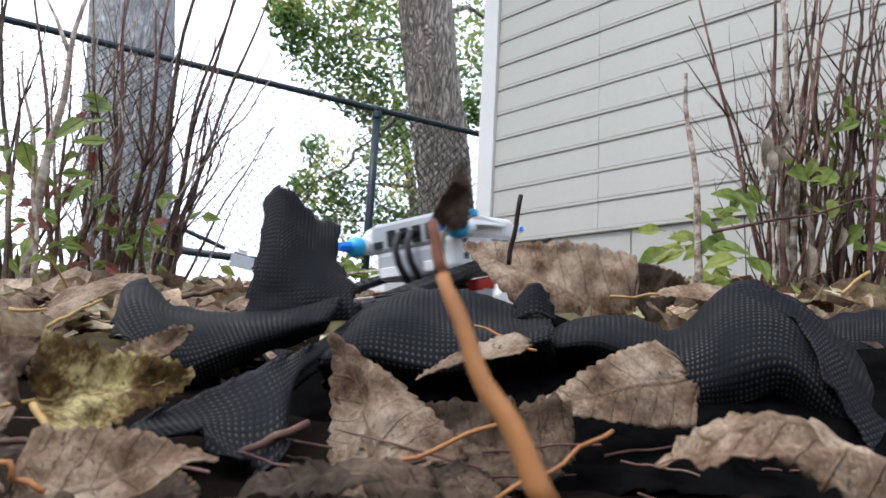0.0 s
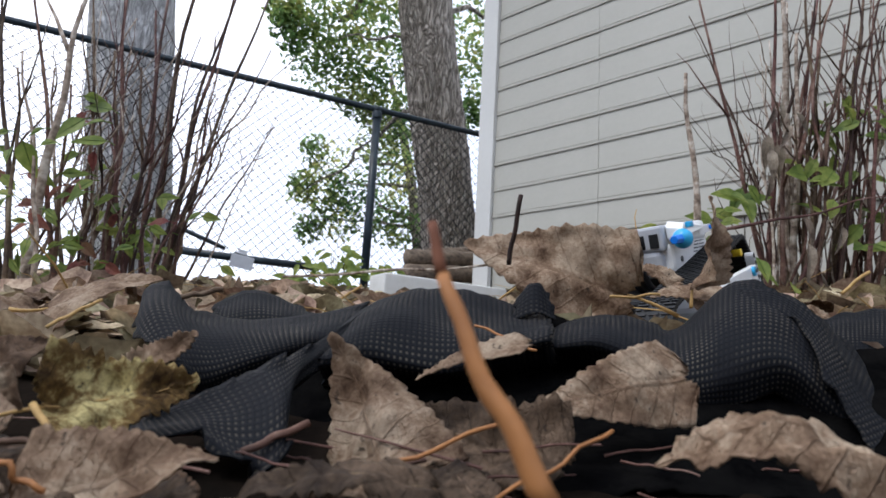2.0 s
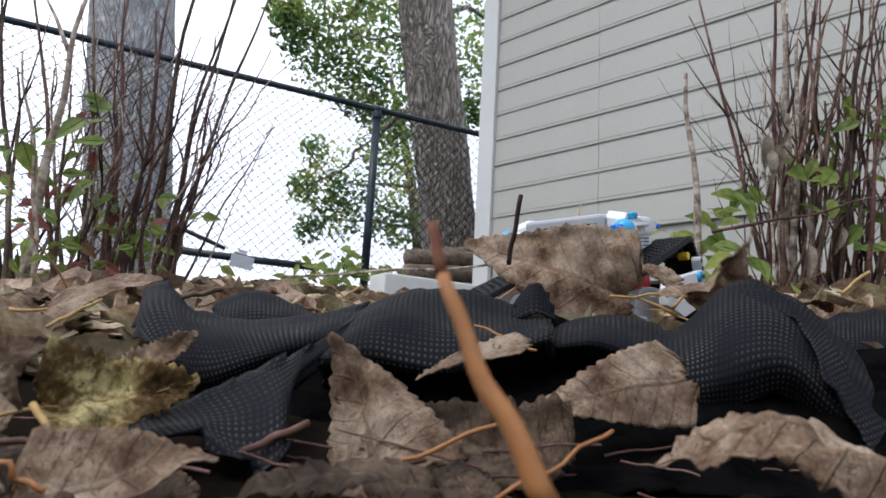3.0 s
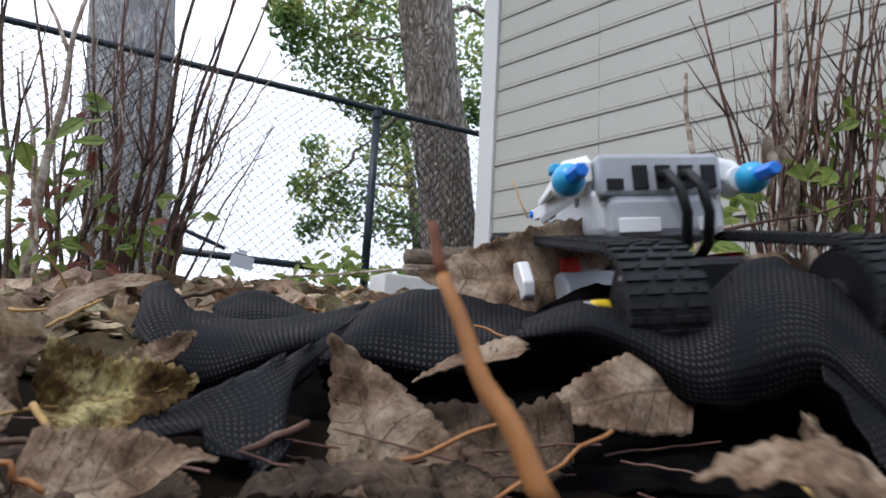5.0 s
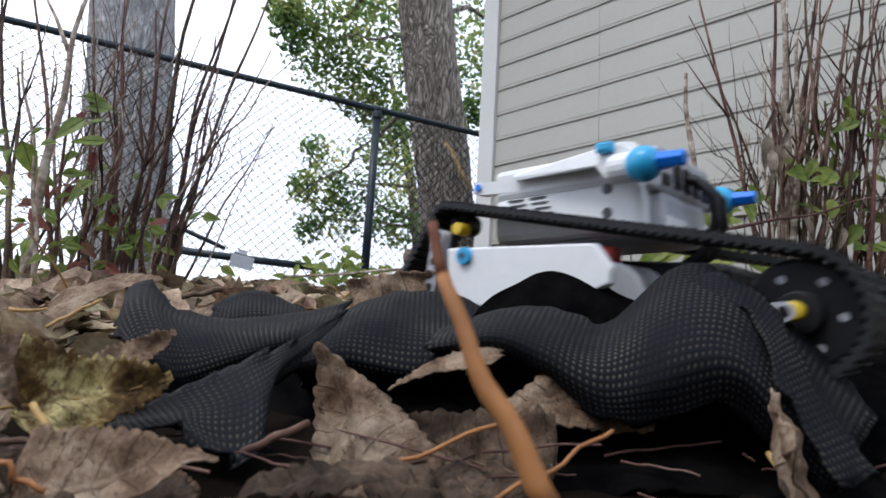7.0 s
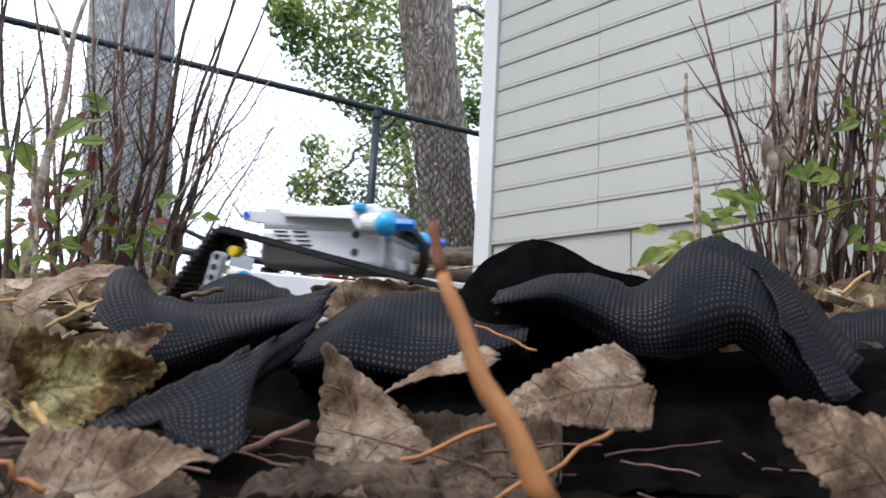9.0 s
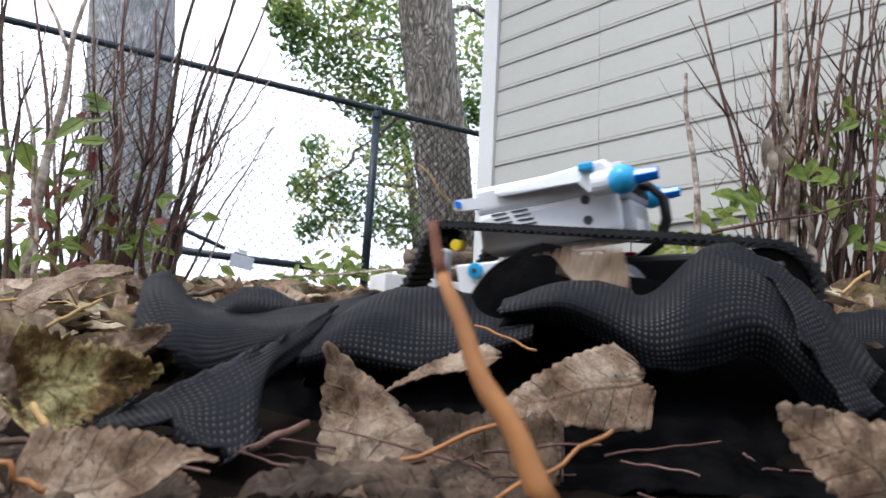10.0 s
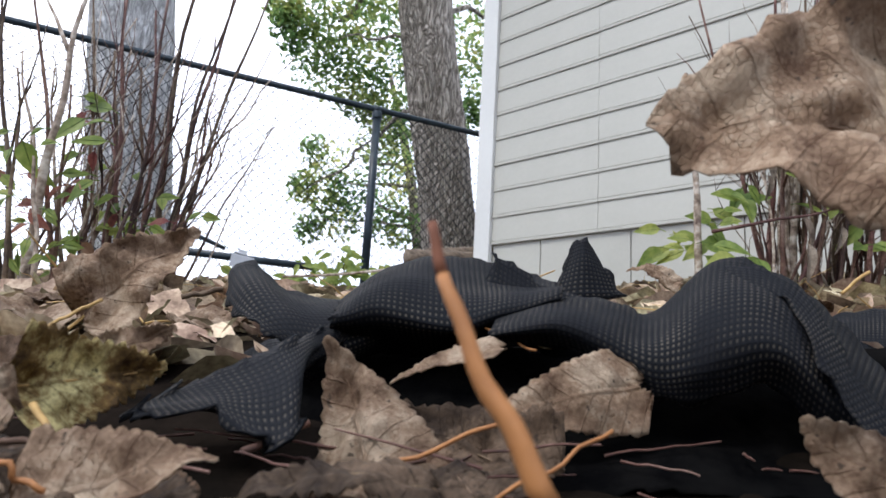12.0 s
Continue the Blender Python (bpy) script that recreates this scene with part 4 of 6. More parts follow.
def big_leaf(base, tip, hint, width=0.9, mat="dry", cup=0.12, arch=0.1, crumple=0.05, stalk=0.6, seed=1, label="", teeth=0.03, stalk_mat="straw"):
    """A broad heart-shaped toothed leaf from base to tip; hint: the way its face looks. Its origin is at its middle."""
    base, tip = Vector(base), Vector(tip)
    ln = (tip - base).length
    ay = (tip - base).normalized()
    az = Vector(hint)
    az = (az - ay * az.dot(ay)).normalized()
    ax = ay.cross(az)
    mid = (base + tip) / 2
    place = Matrix(((ax.x, ay.x, az.x, mid.x), (ax.y, ay.y, az.y, mid.y), (ax.z, ay.z, az.z, mid.z), (0, 0, 0, 1)))
    rng = random.Random(seed)
    ob = tagged(new("fallen_leaf"), label or "dry curled brown toothed leaf lying on the litter", "leaf")
    ob.matrix_basis = place

    def half(u):
        # half width along the leaf: a broad, almost straight base, pointed at the tip
        return width * 0.5 * ln * min(1, u / 0.09 + 0.12) ** 0.6 * max(0.0, 1 - u) ** 0.88 * (1 + 0.4 * u) if u < 1 else 0.0

    def relief(x, y):
        u = y / ln + 0.5
        k = x / ln
        q = Vector((x / ln * 3 + seed, y / ln * 3, seed * 0.7))
        vein = abs(((abs(k) * 0.9 - u) * 6.5) % 1 - 0.5)
        z = cup * ln * (2 * k) ** 2 + arch * ln * (1 - (2 * u - 1) ** 2) + crumple * ln * (noise.noise(q) + 0.5 * noise.noise(q * 2.7)) - 0.012 * ln * vein
        return z + 0.018 * ln * min(1, abs(k) * 14)

    bm = bmesh.new()
    uv = bm.loops.layers.uv.new("UVMap")
    rows, cols = 40, 22
    grid = []
    for i in range(rows + 1):
        u = i / rows
        line = []
        for j in range(cols + 1):
            s = 2 * j / cols - 1
            w = max(half(u), 0.0006)
            edge = abs(s) > 0.99
            x, y = s * w, (u - 0.5) * ln
            if edge and 1 < i < rows:
                g = teeth * ln * (0.7 if i % 3 == 0 else (-0.45 if i % 3 == 1 else 0.45)) * rng.uniform(0.1, 1.3)
                x += g * (1 if s > 0 else -1)
                y += abs(g) * 0.3
            if u < 0.12:
                y -= ln * (1 - u / 0.12) * (0.05 * min(1, abs(s) * 1.6) + 0.012 * (j % 3 - 1))
            line.append(bm.verts.new((x, y, relief(x, y))))
        grid.append(line)
    for a, b in zip(grid, grid[1:]):
        for k in range(cols):
            f = bm.faces.new((a[k], a[k + 1], b[k + 1], b[k]))
            for lp in f.loops:
                lp[uv].uv = (lp.vert.co.x / ln, lp.vert.co.y / ln + 0.5)
    blade = part("blade", bm, "dark_blade" if mat == "dark" else mat, ob, "", True)
    mod = blade.modifiers.new("thickness", "SOLIDIFY")
    mod.thickness = 0.0005
    bm = bmesh.new()
    pts = [Vector((0, (i / 10 - 0.5) * ln, relief(0, (i / 10 - 0.5) * ln) - 0.0004)) for i in range(10, -1, -1)]
    tube(bm, pts, [0.0002 + 0.00003 * i for i in range(11)], 6)
    part("midrib", bm, "straw" if mat == "yellow" else mat, ob, "", True)
    if stalk:
        bm = bmesh.new()
        b0 = pts[-1]
        bend = Vector((rng.uniform(-0.4, 0.4), 0, rng.uniform(-0.1, 0.35))) * ln * stalk
        tube(bm, [b0 + Vector((0, -stalk * ln * t, 0)) + bend * t * t for t in (0, 0.25, 0.5, 0.75, 1)], [q * min(1.0, ln / 0.07) for q in (0.001, 0.001, 0.0011, 0.0013, 0.0017)], 7)
        part("stalk", bm, stalk_mat, ob, "", True)
    return ob


LEAF = {}
LEAF["yellow"] = big_leaf((-0.119, 0.200, 0.044), (-0.082, 0.226, 0.053), (-0.1, -1, 0.35), 0.8, "yellow", 0.35, -0.12, 0.13, 0.7, 3, "curled yellow and brown blotched leaf standing in the litter", 0.045)
LEAF["grey_low"] = big_leaf((-0.097, 0.160, 0.023), (-0.056, 0.173, 0.036), (0, -0.75, 0.8), 0.8, "dry", 0.15, 0.05, 0.1, 0.5, 4, "grey-brown dry leaf lying flat")
LEAF["back_left"] = big_leaf((-0.247, 0.402, 0.086), (-0.184, 0.419, 0.108), (0, -0.55, 1), 0.8, "dry", -0.2, 0.12, 0.06, 0.3, 5, "pale dry leaf draped over the litter")
LEAF["middle"] = big_leaf((-0.013, 0.212, 0.023), (-0.038, 0.250, 0.068), (-0.25, -1, 0.3), 0.85, "dry", -0.4, -0.05, 0.14, 0, 6, "tan toothed leaf folded and propped on end", 0.025)
LEAF["strip"] = big_leaf((0.034, 0.247, 0.072), (-0.008, 0.255, 0.056), (0, -0.5, 1), 0.4, "dry", 0.1, 0.05, 0.04, 0, 7, "narrow pale leaf edge under the cloth")
LEAF["pale_right"] = big_leaf((0.098, 0.254, 0.062), (0.037, 0.242, 0.047), (0.1, -1, 0.5), 0.6, "dry", -0.12, 0.06, 0.07, 0.0, 8, "pale tan toothed leaf lying before the cloth", 0.018)
LEAF["low_right"] = big_leaf((0.115, 0.160, 0.040), (0.060, 0.176, 0.043), (0.1, -0.6, 0.85), 0.62, "dry", -0.45, 0.16, 0.16, 0.3, 9, "curled pinkish-brown leaf in front of the cloth")
LEAF["screen"] = big_leaf((0.135, 0.428, 0.111), (0.022, 0.442, 0.142), (-0.1, -1, 0.15), 0.75, "dry", 0.1, 0.06, 0.11, 0.3, 10, "large crumpled brown leaf standing upright behind the cloth", 0.02)
LEAF["flat_back"] = big_leaf((0.194, 0.407, 0.116), (0.139, 0.417, 0.115), (0, -0.7, 0.9), 0.6, "dry", -0.1, 0.1, 0.05, 0, 11, "pale dry leaf lying behind the cloth")
LEAF["torn"] = big_leaf((0.163, 0.395, 0.122), (0.164, 0.385, 0.178), (0.75, -0.6, 0), 0.6, "dry", 0.45, 0.1, 0.1, 0.25, 12, "grey shrivelled leaf standing on end")
LEAF["tumbler"] = big_leaf((0.001, 0.322, 0.134), (0.009, 0.315, 0.168), (0.3, -1, 0), 0.55, "dark", 0.4, 0.1, 0.1, 0.4, 13, "small dark brown curled leaf in the air")
LEAF["hidden_dark"] = big_leaf((0.165, 0.458, 0.114), (0.120, 0.452, 0.144), (0, -1, 0.2), 0.9, "dark", 0.15, 0.1, 0.08, 0.5, 14, "dark brown leaf behind the cloth")
LEAF["right_low"] = big_leaf((0.133, 0.174, 0.028), (0.093, 0.184, 0.056), (-0.1, -1, 0.45), 0.9, "dry", 0.1, 0.06, 0.11, 0.3, 15, "pale toothed leaf leaning at the edge of the cloth")
LEAF["upright_left"] = big_leaf((-0.201, 0.363, 0.079), (-0.148, 0.372, 0.136), (0.2, -1, 0.2), 0.75, "dry", 0.2, 0.1, 0.16, 0.5, 16, "torn tan leaf standing beside the cloth")
LEAF["thrown"] = big_leaf((0.126, 0.280, 0.192), (0.090, 0.293, 0.125), (-0.2, -1, 0.1), 0.8, "dry", 0.1, 0.1, 0.06, 0.9, 17, "brown leaf thrown up by the vehicle", 0.02, "rust")
LEAF["dark_top"] = big_leaf((0.139, 0.354, 0.127), (0.042, 0.353, 0.131), (0, -1, -0.35), 0.6, "dark", -0.25, 0.1, 0.12, 0.2, 18, "dark curled leaf lying over the cloth")
LEAF["gold"] = big_leaf((0.169, 0.299, 0.145), (0.119, 0.303, 0.124), (0, -1, 0.3), 0.6, "yellow", 0.2, 0.1, 0.1, 0.2, 19, "yellow-brown crumpled leaf tossed by the vehicle")
LEAF["close"] = big_leaf((0.160, 0.190, 0.133), (0.067, 0.198, 0.143), (-0.1, -1, 0.4), 1.3, "dry", 0.2, 0.1, 0.17, 0.3, 20, "large crumpled tan leaf tumbling through the air")
LEAF["shell_rider"] = big_leaf((0.153, 0.332, 0.133), (0.120, 0.333, 0.128), (0, -0.8, 0.6), 0.7, "dry", -0.3, 0.15, 0.1, 0.2, 21, "brown leaf pushed along by the tracks")

LEAF["front_rider"] = big_leaf((0.146, 0.284, 0.170), (0.107, 0.288, 0.152), (0.1, -1, 0.2), 0.7, "dry", 0.3, 0.15, 0.12, 0.2, 22, "brown leaf caught on the front of the vehicle")
LEAF["lobe"] = big_leaf((-0.112, 0.236, 0.051), (-0.090, 0.240, 0.069), (0, -1, 0.6), 0.6, "dry", 0.2, 0.05, 0.12, 0, 23, "pale curled lobe of a yellowing leaf", 0.05)
LEAF["left_edge"] = big_leaf((-0.163, 0.222, 0.045), (-0.142, 0.238, 0.064), (0.1, -1, 0.4), 0.95, "brown", 0.15, 0.1, 0.1, 0, 24, "dark brown leaf lying at the edge of the litter")
LEAF["chip"] = big_leaf((-0.127, 0.190, 0.054), (-0.121, 0.192, 0.042), (0, -1, 0.2), 0.5, "dry", 0.2, 0.05, 0.08, 0, 25, "small pale leaf scrap")
LEAF["fold"] = big_leaf((0.042, 0.220, 0.030), (-0.017, 0.248, 0.051), (0.1, -0.85, 0.6), 0.6, "dark", 0.42, -0.12, 0.14, 0, 26, "dark brown leaf folded beside the tan one", 0.025)
LEAF["floor_mid"] = big_leaf((-0.000, 0.172, 0.030), (-0.052, 0.166, 0.027), (0, -0.5, 1), 0.5, "dark", -0.2, 0.08, 0.12, 0, 27, "flat brown leaf in the near litter")
LEAF["mound"] = big_leaf((0.176, 0.460, 0.134), (0.139, 0.470, 0.142), (0, -0.8, 0.7), 0.6, "dry", -0.3, 0.2, 0.12, 0, 28, "grey-brown leaf humped behind the cloth")


LOOSE = []


def build_scraps():
    """Bits of leaf, straw and stalk close to the camera."""
    rng = random.Random(61)
    for i in range(84):
        x, y = rng.uniform(-0.17, 0.2), rng.uniform(0.14, 0.215)
        z = 0.014 + 0.12 * (y - 0.12) + rng.uniform(-0.008, 0.008)
        if (x > 0.03 and i % 3) or (-0.09 < x < -0.02 and y > 0.165):
            continue
        if x > 0.03:
            z -= 0.006
        a = rng.uniform(0, 6.28)
        s = rng.uniform(0.02, 0.045)
        b = Vector((x, y, z))
        big_leaf(b, b + Vector((math.cos(a), math.sin(a), rng.uniform(-0.2, 0.25))) * s, (rng.uniform(-0.4, 0.4), -0.5, 1), rng.uniform(0.5, 0.9), rng.choice(["brown", "dark", "dark", "dark"]), rng.uniform(-0.3, 0.3), 0.1, 0.1, rng.choice([0, 0.4]), 100 + i, "dry brown leaf in the near litter", 0.03, "twig")
    for a, b, r, m in (
        ((-0.117, 0.191, 0.044), (-0.087, 0.170, 0.022), 0.0011, "straw"), ((-0.121, 0.183, 0.034), (-0.088, 0.189, 0.032), 0.0010, "twig"), ((-0.103, 0.158, 0.033), (-0.091, 0.159, 0.027), 0.0008, "rust"),
        ((-0.027, 0.195, 0.027), (0.019, 0.196, 0.045), 0.0007, "rust"), ((0.017, 0.169, 0.029), (0.051, 0.186, 0.046), 0.0006, "rust"), ((0.107, 0.397, 0.112), (0.139, 0.397, 0.115), 0.0009, "straw"),
         ((-0.044, 0.201, 0.024), (-0.001, 0.199, 0.033), 0.0008, "twig"),
        ((-0.147, 0.360, 0.093), (-0.127, 0.369, 0.099), 0.0016, "dark"), ((-0.063, 0.220, 0.030), (-0.045, 0.238, 0.039), 0.0014, "twig"), 
        ((0.017, 0.301, 0.082), (0.042, 0.273, 0.071), 0.0006, "rust"), ((-0.186, 0.304, 0.070), (-0.176, 0.331, 0.087), 0.0009, "straw"), ((0.042, 0.394, 0.128), (0.047, 0.386, 0.172), 0.0016, "twig"),
        ((0.443, 0.692, 0.168), (0.473, 0.687, 0.194), 0.002, "straw"), ((-0.552, 2.184, 0.351), (0.166, 2.367, 0.462), 0.005, "twig_pale"), ((-0.177, 1.001, 0.148), (-0.125, 0.994, 0.186), 0.002, "straw"),
    ):
        bm = bmesh.new()
        tube(bm, bent(a, b, 10, 0.0025 if r < 0.003 else 0.02, rng=rng), r, 7)
        ob = tagged(part("stalk", bm, m, smooth=True), "thin dry plant stalk among the leaves", "stalk")
        if (Vector(a) - Vector((0.107, 0.397, 0.112))).length < 0.001 or (Vector(a) - Vector((0.042, 0.394, 0.128))).length < 0.001:
            LOOSE.append(ob)
    stalk = tagged(new("leaning_stalk"), "orange-brown dry stalk leaning over the near litter", "stalk")
    pts = bent((0.016, 0.090, 0.043), (-0.002, 0.102, 0.084), 18, 0.0015, (-0.002, 0, 0), rng)
    wide = [(0.0019 - 0.000058 * i) * (1.07 if i in (6, 12) else 1) for i in range(19)]
    bm = bmesh.new()
    tube(bm, pts[:15], wide[:15], 14)
    part("stem", bm, "rust", stalk, "", True)
    bm = bmesh.new()
    tube(bm, pts[14:], [0.97 * w for w in wide[14:]], 14)
    part("tip", bm, "rust_dark", stalk, "dark reddish dried tip", True)


build_scraps()


def build_curled_leaves():
    """Single curled leaves lying loosely on the litter either side of the cloth."""
    rng = random.Random(71)
    for i in range(26):
        if i % 2:
            x, y = rng.uniform(-0.42, -0.2), rng.uniform(0.42, 0.72)
        else:
            x, y = rng.uniform(0.36, 0.62), rng.uniform(0.56, 0.95)
        a, size = rng.uniform(0, 6.28), rng.uniform(0.045, 0.07)
        b = Vector((x, y, ground_z(x, y) + rng.uniform(0.008, 0.02)))
        kind = rng.choice(["dry", "dry", "brown", "yellow"])
        words = {"dry": "tan curled leaf lying on the litter", "brown": "brown curled leaf lying on the litter", "yellow": "yellow blotched leaf lying on the litter"}
        big_leaf(b, b + Vector((math.cos(a), math.sin(a), rng.uniform(-0.1, 0.5))) * size, (rng.uniform(-0.5, 0.5), -0.6, 1), rng.uniform(0.6, 0.9), kind, rng.uniform(-0.35, 0.35), rng.uniform(-0.1, 0.2), 0.14, rng.choice([0, 0.5]), 300 + i, words[kind], 0.025)


build_curled_leaves()


# ---- weed cloth ----
def cloth_piece(name, rows, label, nu=46, nv=22, wrinkle=0.0035, seed=1, thick=0.0012, ragged=0.004):
    """A crumpled sheet through rows of control places, its origin at their middle. UVs run in metres."""
    rows = [[Vector(p) for p in r] for r in rows]
    mid = sum((p for r in rows for p in r), Vector()) / sum(len(r) for r in rows)
    bm = bmesh.new()
    uv = bm.loops.layers.uv.new("UVMap")
    wide = sum((b - a).length for a, b in zip(rows[len(rows) // 2], rows[len(rows) // 2][1:]))
    tall = sum((b[len(b) // 2] - a[len(a) // 2]).length for a, b in zip(rows, rows[1:]))
    nu, nv = max(12, int(wide / 0.004)), max(10, int(tall / 0.004))
    grid, tex = [], {}
    for i in range(nv + 1):
        line = []
        for j in range(nu + 1):
            u, v = j / nu, i / nv
            p = spline([spline(r, u) for r in rows], v)
            q = Vector((u * wide * 22 + seed * 5, v * tall * 22, seed))
            n = noise.noise(q) + 0.5 * noise.noise(q * 2.3)
            p = p - mid + Vector((0.3 * noise.noise(q + Vector((9, 0, 0))), -0.8 * n, 0.7 * n)) * wrinkle
            if i in (0, nv) or j in (0, nu):
                e = noise.noise(q * 5) * ragged
                p += Vector((e, 0, e))
            vert = bm.verts.new(p)
            line.append(vert)
        grid.append(line)
    # lengths along the cloth, so that its dimples stay square
    across = [0.0] * (nu + 1)
    for j in range(nu):
        across[j + 1] = across[j] + sum((l[j + 1].co - l[j].co).length for l in grid) / len(grid)
    down = [0.0] * (nv + 1)
    for i in range(nv):
        down[i + 1] = down[i] + sum((p.co - q.co).length for p, q in zip(grid[i + 1], grid[i])) / (nu + 1)
    for i, line in enumerate(grid):
        for j, vert in enumerate(line):
            tex[vert] = (across[j], down[i])
    for a, b in zip(grid, grid[1:]):
        for k in range(nu):
            f = bm.faces.new((a[k], a[k + 1], b[k + 1], b[k]))
            for lp in f.loops:
                lp[uv].uv = tex[lp.vert]
    ob = part(name, bm, "cloth", None, "", True, Matrix.Translation(mid))
    mod = ob.modifiers.new("thickness", "SOLIDIFY")
    mod.thickness, mod.offset = thick, 0
    return tagged(ob, label, "weed cloth", "weed cloth pieces")


CLOTH = {}
CLOTH["roll"] = cloth_piece("weed_cloth", [
    [(-0.177, 0.375, 0.082), (-0.178, 0.385, 0.099), (-0.165, 0.385, 0.102), (-0.144, 0.375, 0.088), (-0.114, 0.370, 0.083), (-0.078, 0.370, 0.087), (-0.043, 0.375, 0.096)],
    [(-0.164, 0.345, 0.072), (-0.158, 0.345, 0.085), (-0.147, 0.345, 0.086), (-0.131, 0.342, 0.078), (-0.105, 0.342, 0.077), (-0.072, 0.345, 0.080), (-0.043, 0.350, 0.087)],
    [(-0.145, 0.322, 0.065), (-0.137, 0.320, 0.068), (-0.128, 0.320, 0.069), (-0.116, 0.322, 0.067), (-0.096, 0.326, 0.069), (-0.069, 0.332, 0.074), (-0.044, 0.338, 0.080)],
    [(-0.127, 0.315, 0.053), (-0.120, 0.312, 0.054), (-0.115, 0.312, 0.052), (-0.106, 0.315, 0.053), (-0.090, 0.320, 0.060), (-0.068, 0.330, 0.068), (-0.046, 0.335, 0.075)],
    [(-0.124, 0.325, 0.041), (-0.118, 0.322, 0.041), (-0.113, 0.322, 0.041), (-0.106, 0.325, 0.043), (-0.091, 0.330, 0.052), (-0.070, 0.340, 0.062), (-0.048, 0.345, 0.071)]], "black dimpled weed cloth rolled into a fold", seed=1, wrinkle=0.0022)
CLOTH["lump"] = cloth_piece("weed_cloth", [
    [(-0.056, 0.343, 0.077), (-0.032, 0.359, 0.099), (0.000, 0.368, 0.106), (0.033, 0.369, 0.101), (0.063, 0.360, 0.094)],
    [(-0.053, 0.304, 0.069), (-0.032, 0.311, 0.085), (0.001, 0.321, 0.087), (0.030, 0.321, 0.084), (0.057, 0.321, 0.085)],
    [(-0.053, 0.290, 0.059), (-0.031, 0.289, 0.065), (0.002, 0.290, 0.062), (0.027, 0.294, 0.069), (0.052, 0.292, 0.076)],
    [(-0.054, 0.318, 0.051), (-0.025, 0.323, 0.049), (0.003, 0.323, 0.051), (0.031, 0.326, 0.058), (0.062, 0.330, 0.065)]], "black dimpled weed cloth humped in the middle", seed=2)
CLOTH["flap"] = cloth_piece("weed_cloth", [
    [(-0.039, 0.322, 0.086), (-0.056, 0.296, 0.070), (-0.070, 0.272, 0.059), (-0.083, 0.258, 0.050), (-0.099, 0.244, 0.041), (-0.113, 0.236, 0.033)],
    [(-0.043, 0.308, 0.075), (-0.057, 0.282, 0.060), (-0.059, 0.252, 0.049), (-0.071, 0.244, 0.042), (-0.091, 0.236, 0.038), (-0.111, 0.230, 0.032)],
    [(-0.047, 0.300, 0.066), (-0.060, 0.275, 0.053), (-0.054, 0.238, 0.039), (-0.066, 0.232, 0.033), (-0.086, 0.230, 0.036), (-0.109, 0.226, 0.031)],
    [(-0.049, 0.297, 0.061), (-0.061, 0.270, 0.048), (-0.051, 0.226, 0.028), (-0.060, 0.220, 0.024), (-0.080, 0.226, 0.034), (-0.107, 0.223, 0.029)]], "black weed cloth flap hanging forward with a ragged edge", seed=3, wrinkle=0.002, ragged=0.009)
CLOTH["ridge"] = cloth_piece("weed_cloth", [
    [(0.056, 0.360, 0.083), (0.087, 0.358, 0.096), (0.110, 0.350, 0.094), (0.129, 0.345, 0.088), (0.162, 0.345, 0.117), (0.190, 0.342, 0.110), (0.210, 0.335, 0.091), (0.230, 0.320, 0.055)],
    [(0.052, 0.335, 0.079), (0.079, 0.325, 0.087), (0.100, 0.318, 0.083), (0.118, 0.312, 0.077), (0.145, 0.310, 0.094), (0.171, 0.310, 0.093), (0.188, 0.305, 0.077), (0.208, 0.295, 0.048)],
    [(0.049, 0.318, 0.074), (0.075, 0.308, 0.078), (0.094, 0.300, 0.072), (0.113, 0.296, 0.063), (0.136, 0.292, 0.069), (0.159, 0.292, 0.073), (0.174, 0.290, 0.061), (0.194, 0.282, 0.039)],
    [(0.052, 0.325, 0.069), (0.079, 0.318, 0.069), (0.099, 0.310, 0.060), (0.115, 0.300, 0.049), (0.138, 0.298, 0.051), (0.161, 0.300, 0.056), (0.175, 0.298, 0.047), (0.195, 0.290, 0.028)]], "black dimpled weed cloth ridge heaped over leaves", seed=4, wrinkle=0.003)
CLOTH["strap"] = cloth_piece("weed_cloth", [
    [(0.160, 0.335, 0.112), (0.177, 0.328, 0.109), (0.189, 0.318, 0.097), (0.190, 0.300, 0.075), (0.192, 0.285, 0.055), (0.196, 0.272, 0.038)],
    [(0.156, 0.322, 0.100), (0.169, 0.315, 0.098), (0.175, 0.305, 0.087), (0.173, 0.288, 0.069), (0.175, 0.275, 0.050), (0.179, 0.264, 0.035)]], "strip of black dimpled weed cloth draped over the ridge", seed=5, wrinkle=0.0015)
CLOTH["raised"] = cloth_piece("weed_cloth", [
    [(-0.114, 0.388, 0.161), (-0.102, 0.386, 0.169), (-0.085, 0.399, 0.155), (-0.070, 0.410, 0.151)],
    [(-0.110, 0.374, 0.129), (-0.094, 0.364, 0.128), (-0.079, 0.375, 0.125), (-0.063, 0.386, 0.120)],
    [(-0.112, 0.369, 0.098), (-0.090, 0.359, 0.098), (-0.070, 0.359, 0.099), (-0.049, 0.369, 0.102)],
    [(-0.111, 0.363, 0.081), (-0.088, 0.357, 0.082), (-0.069, 0.357, 0.083), (-0.044, 0.362, 0.085)]], "pointed flap of black weed cloth pushed up by the vehicle", seed=6)
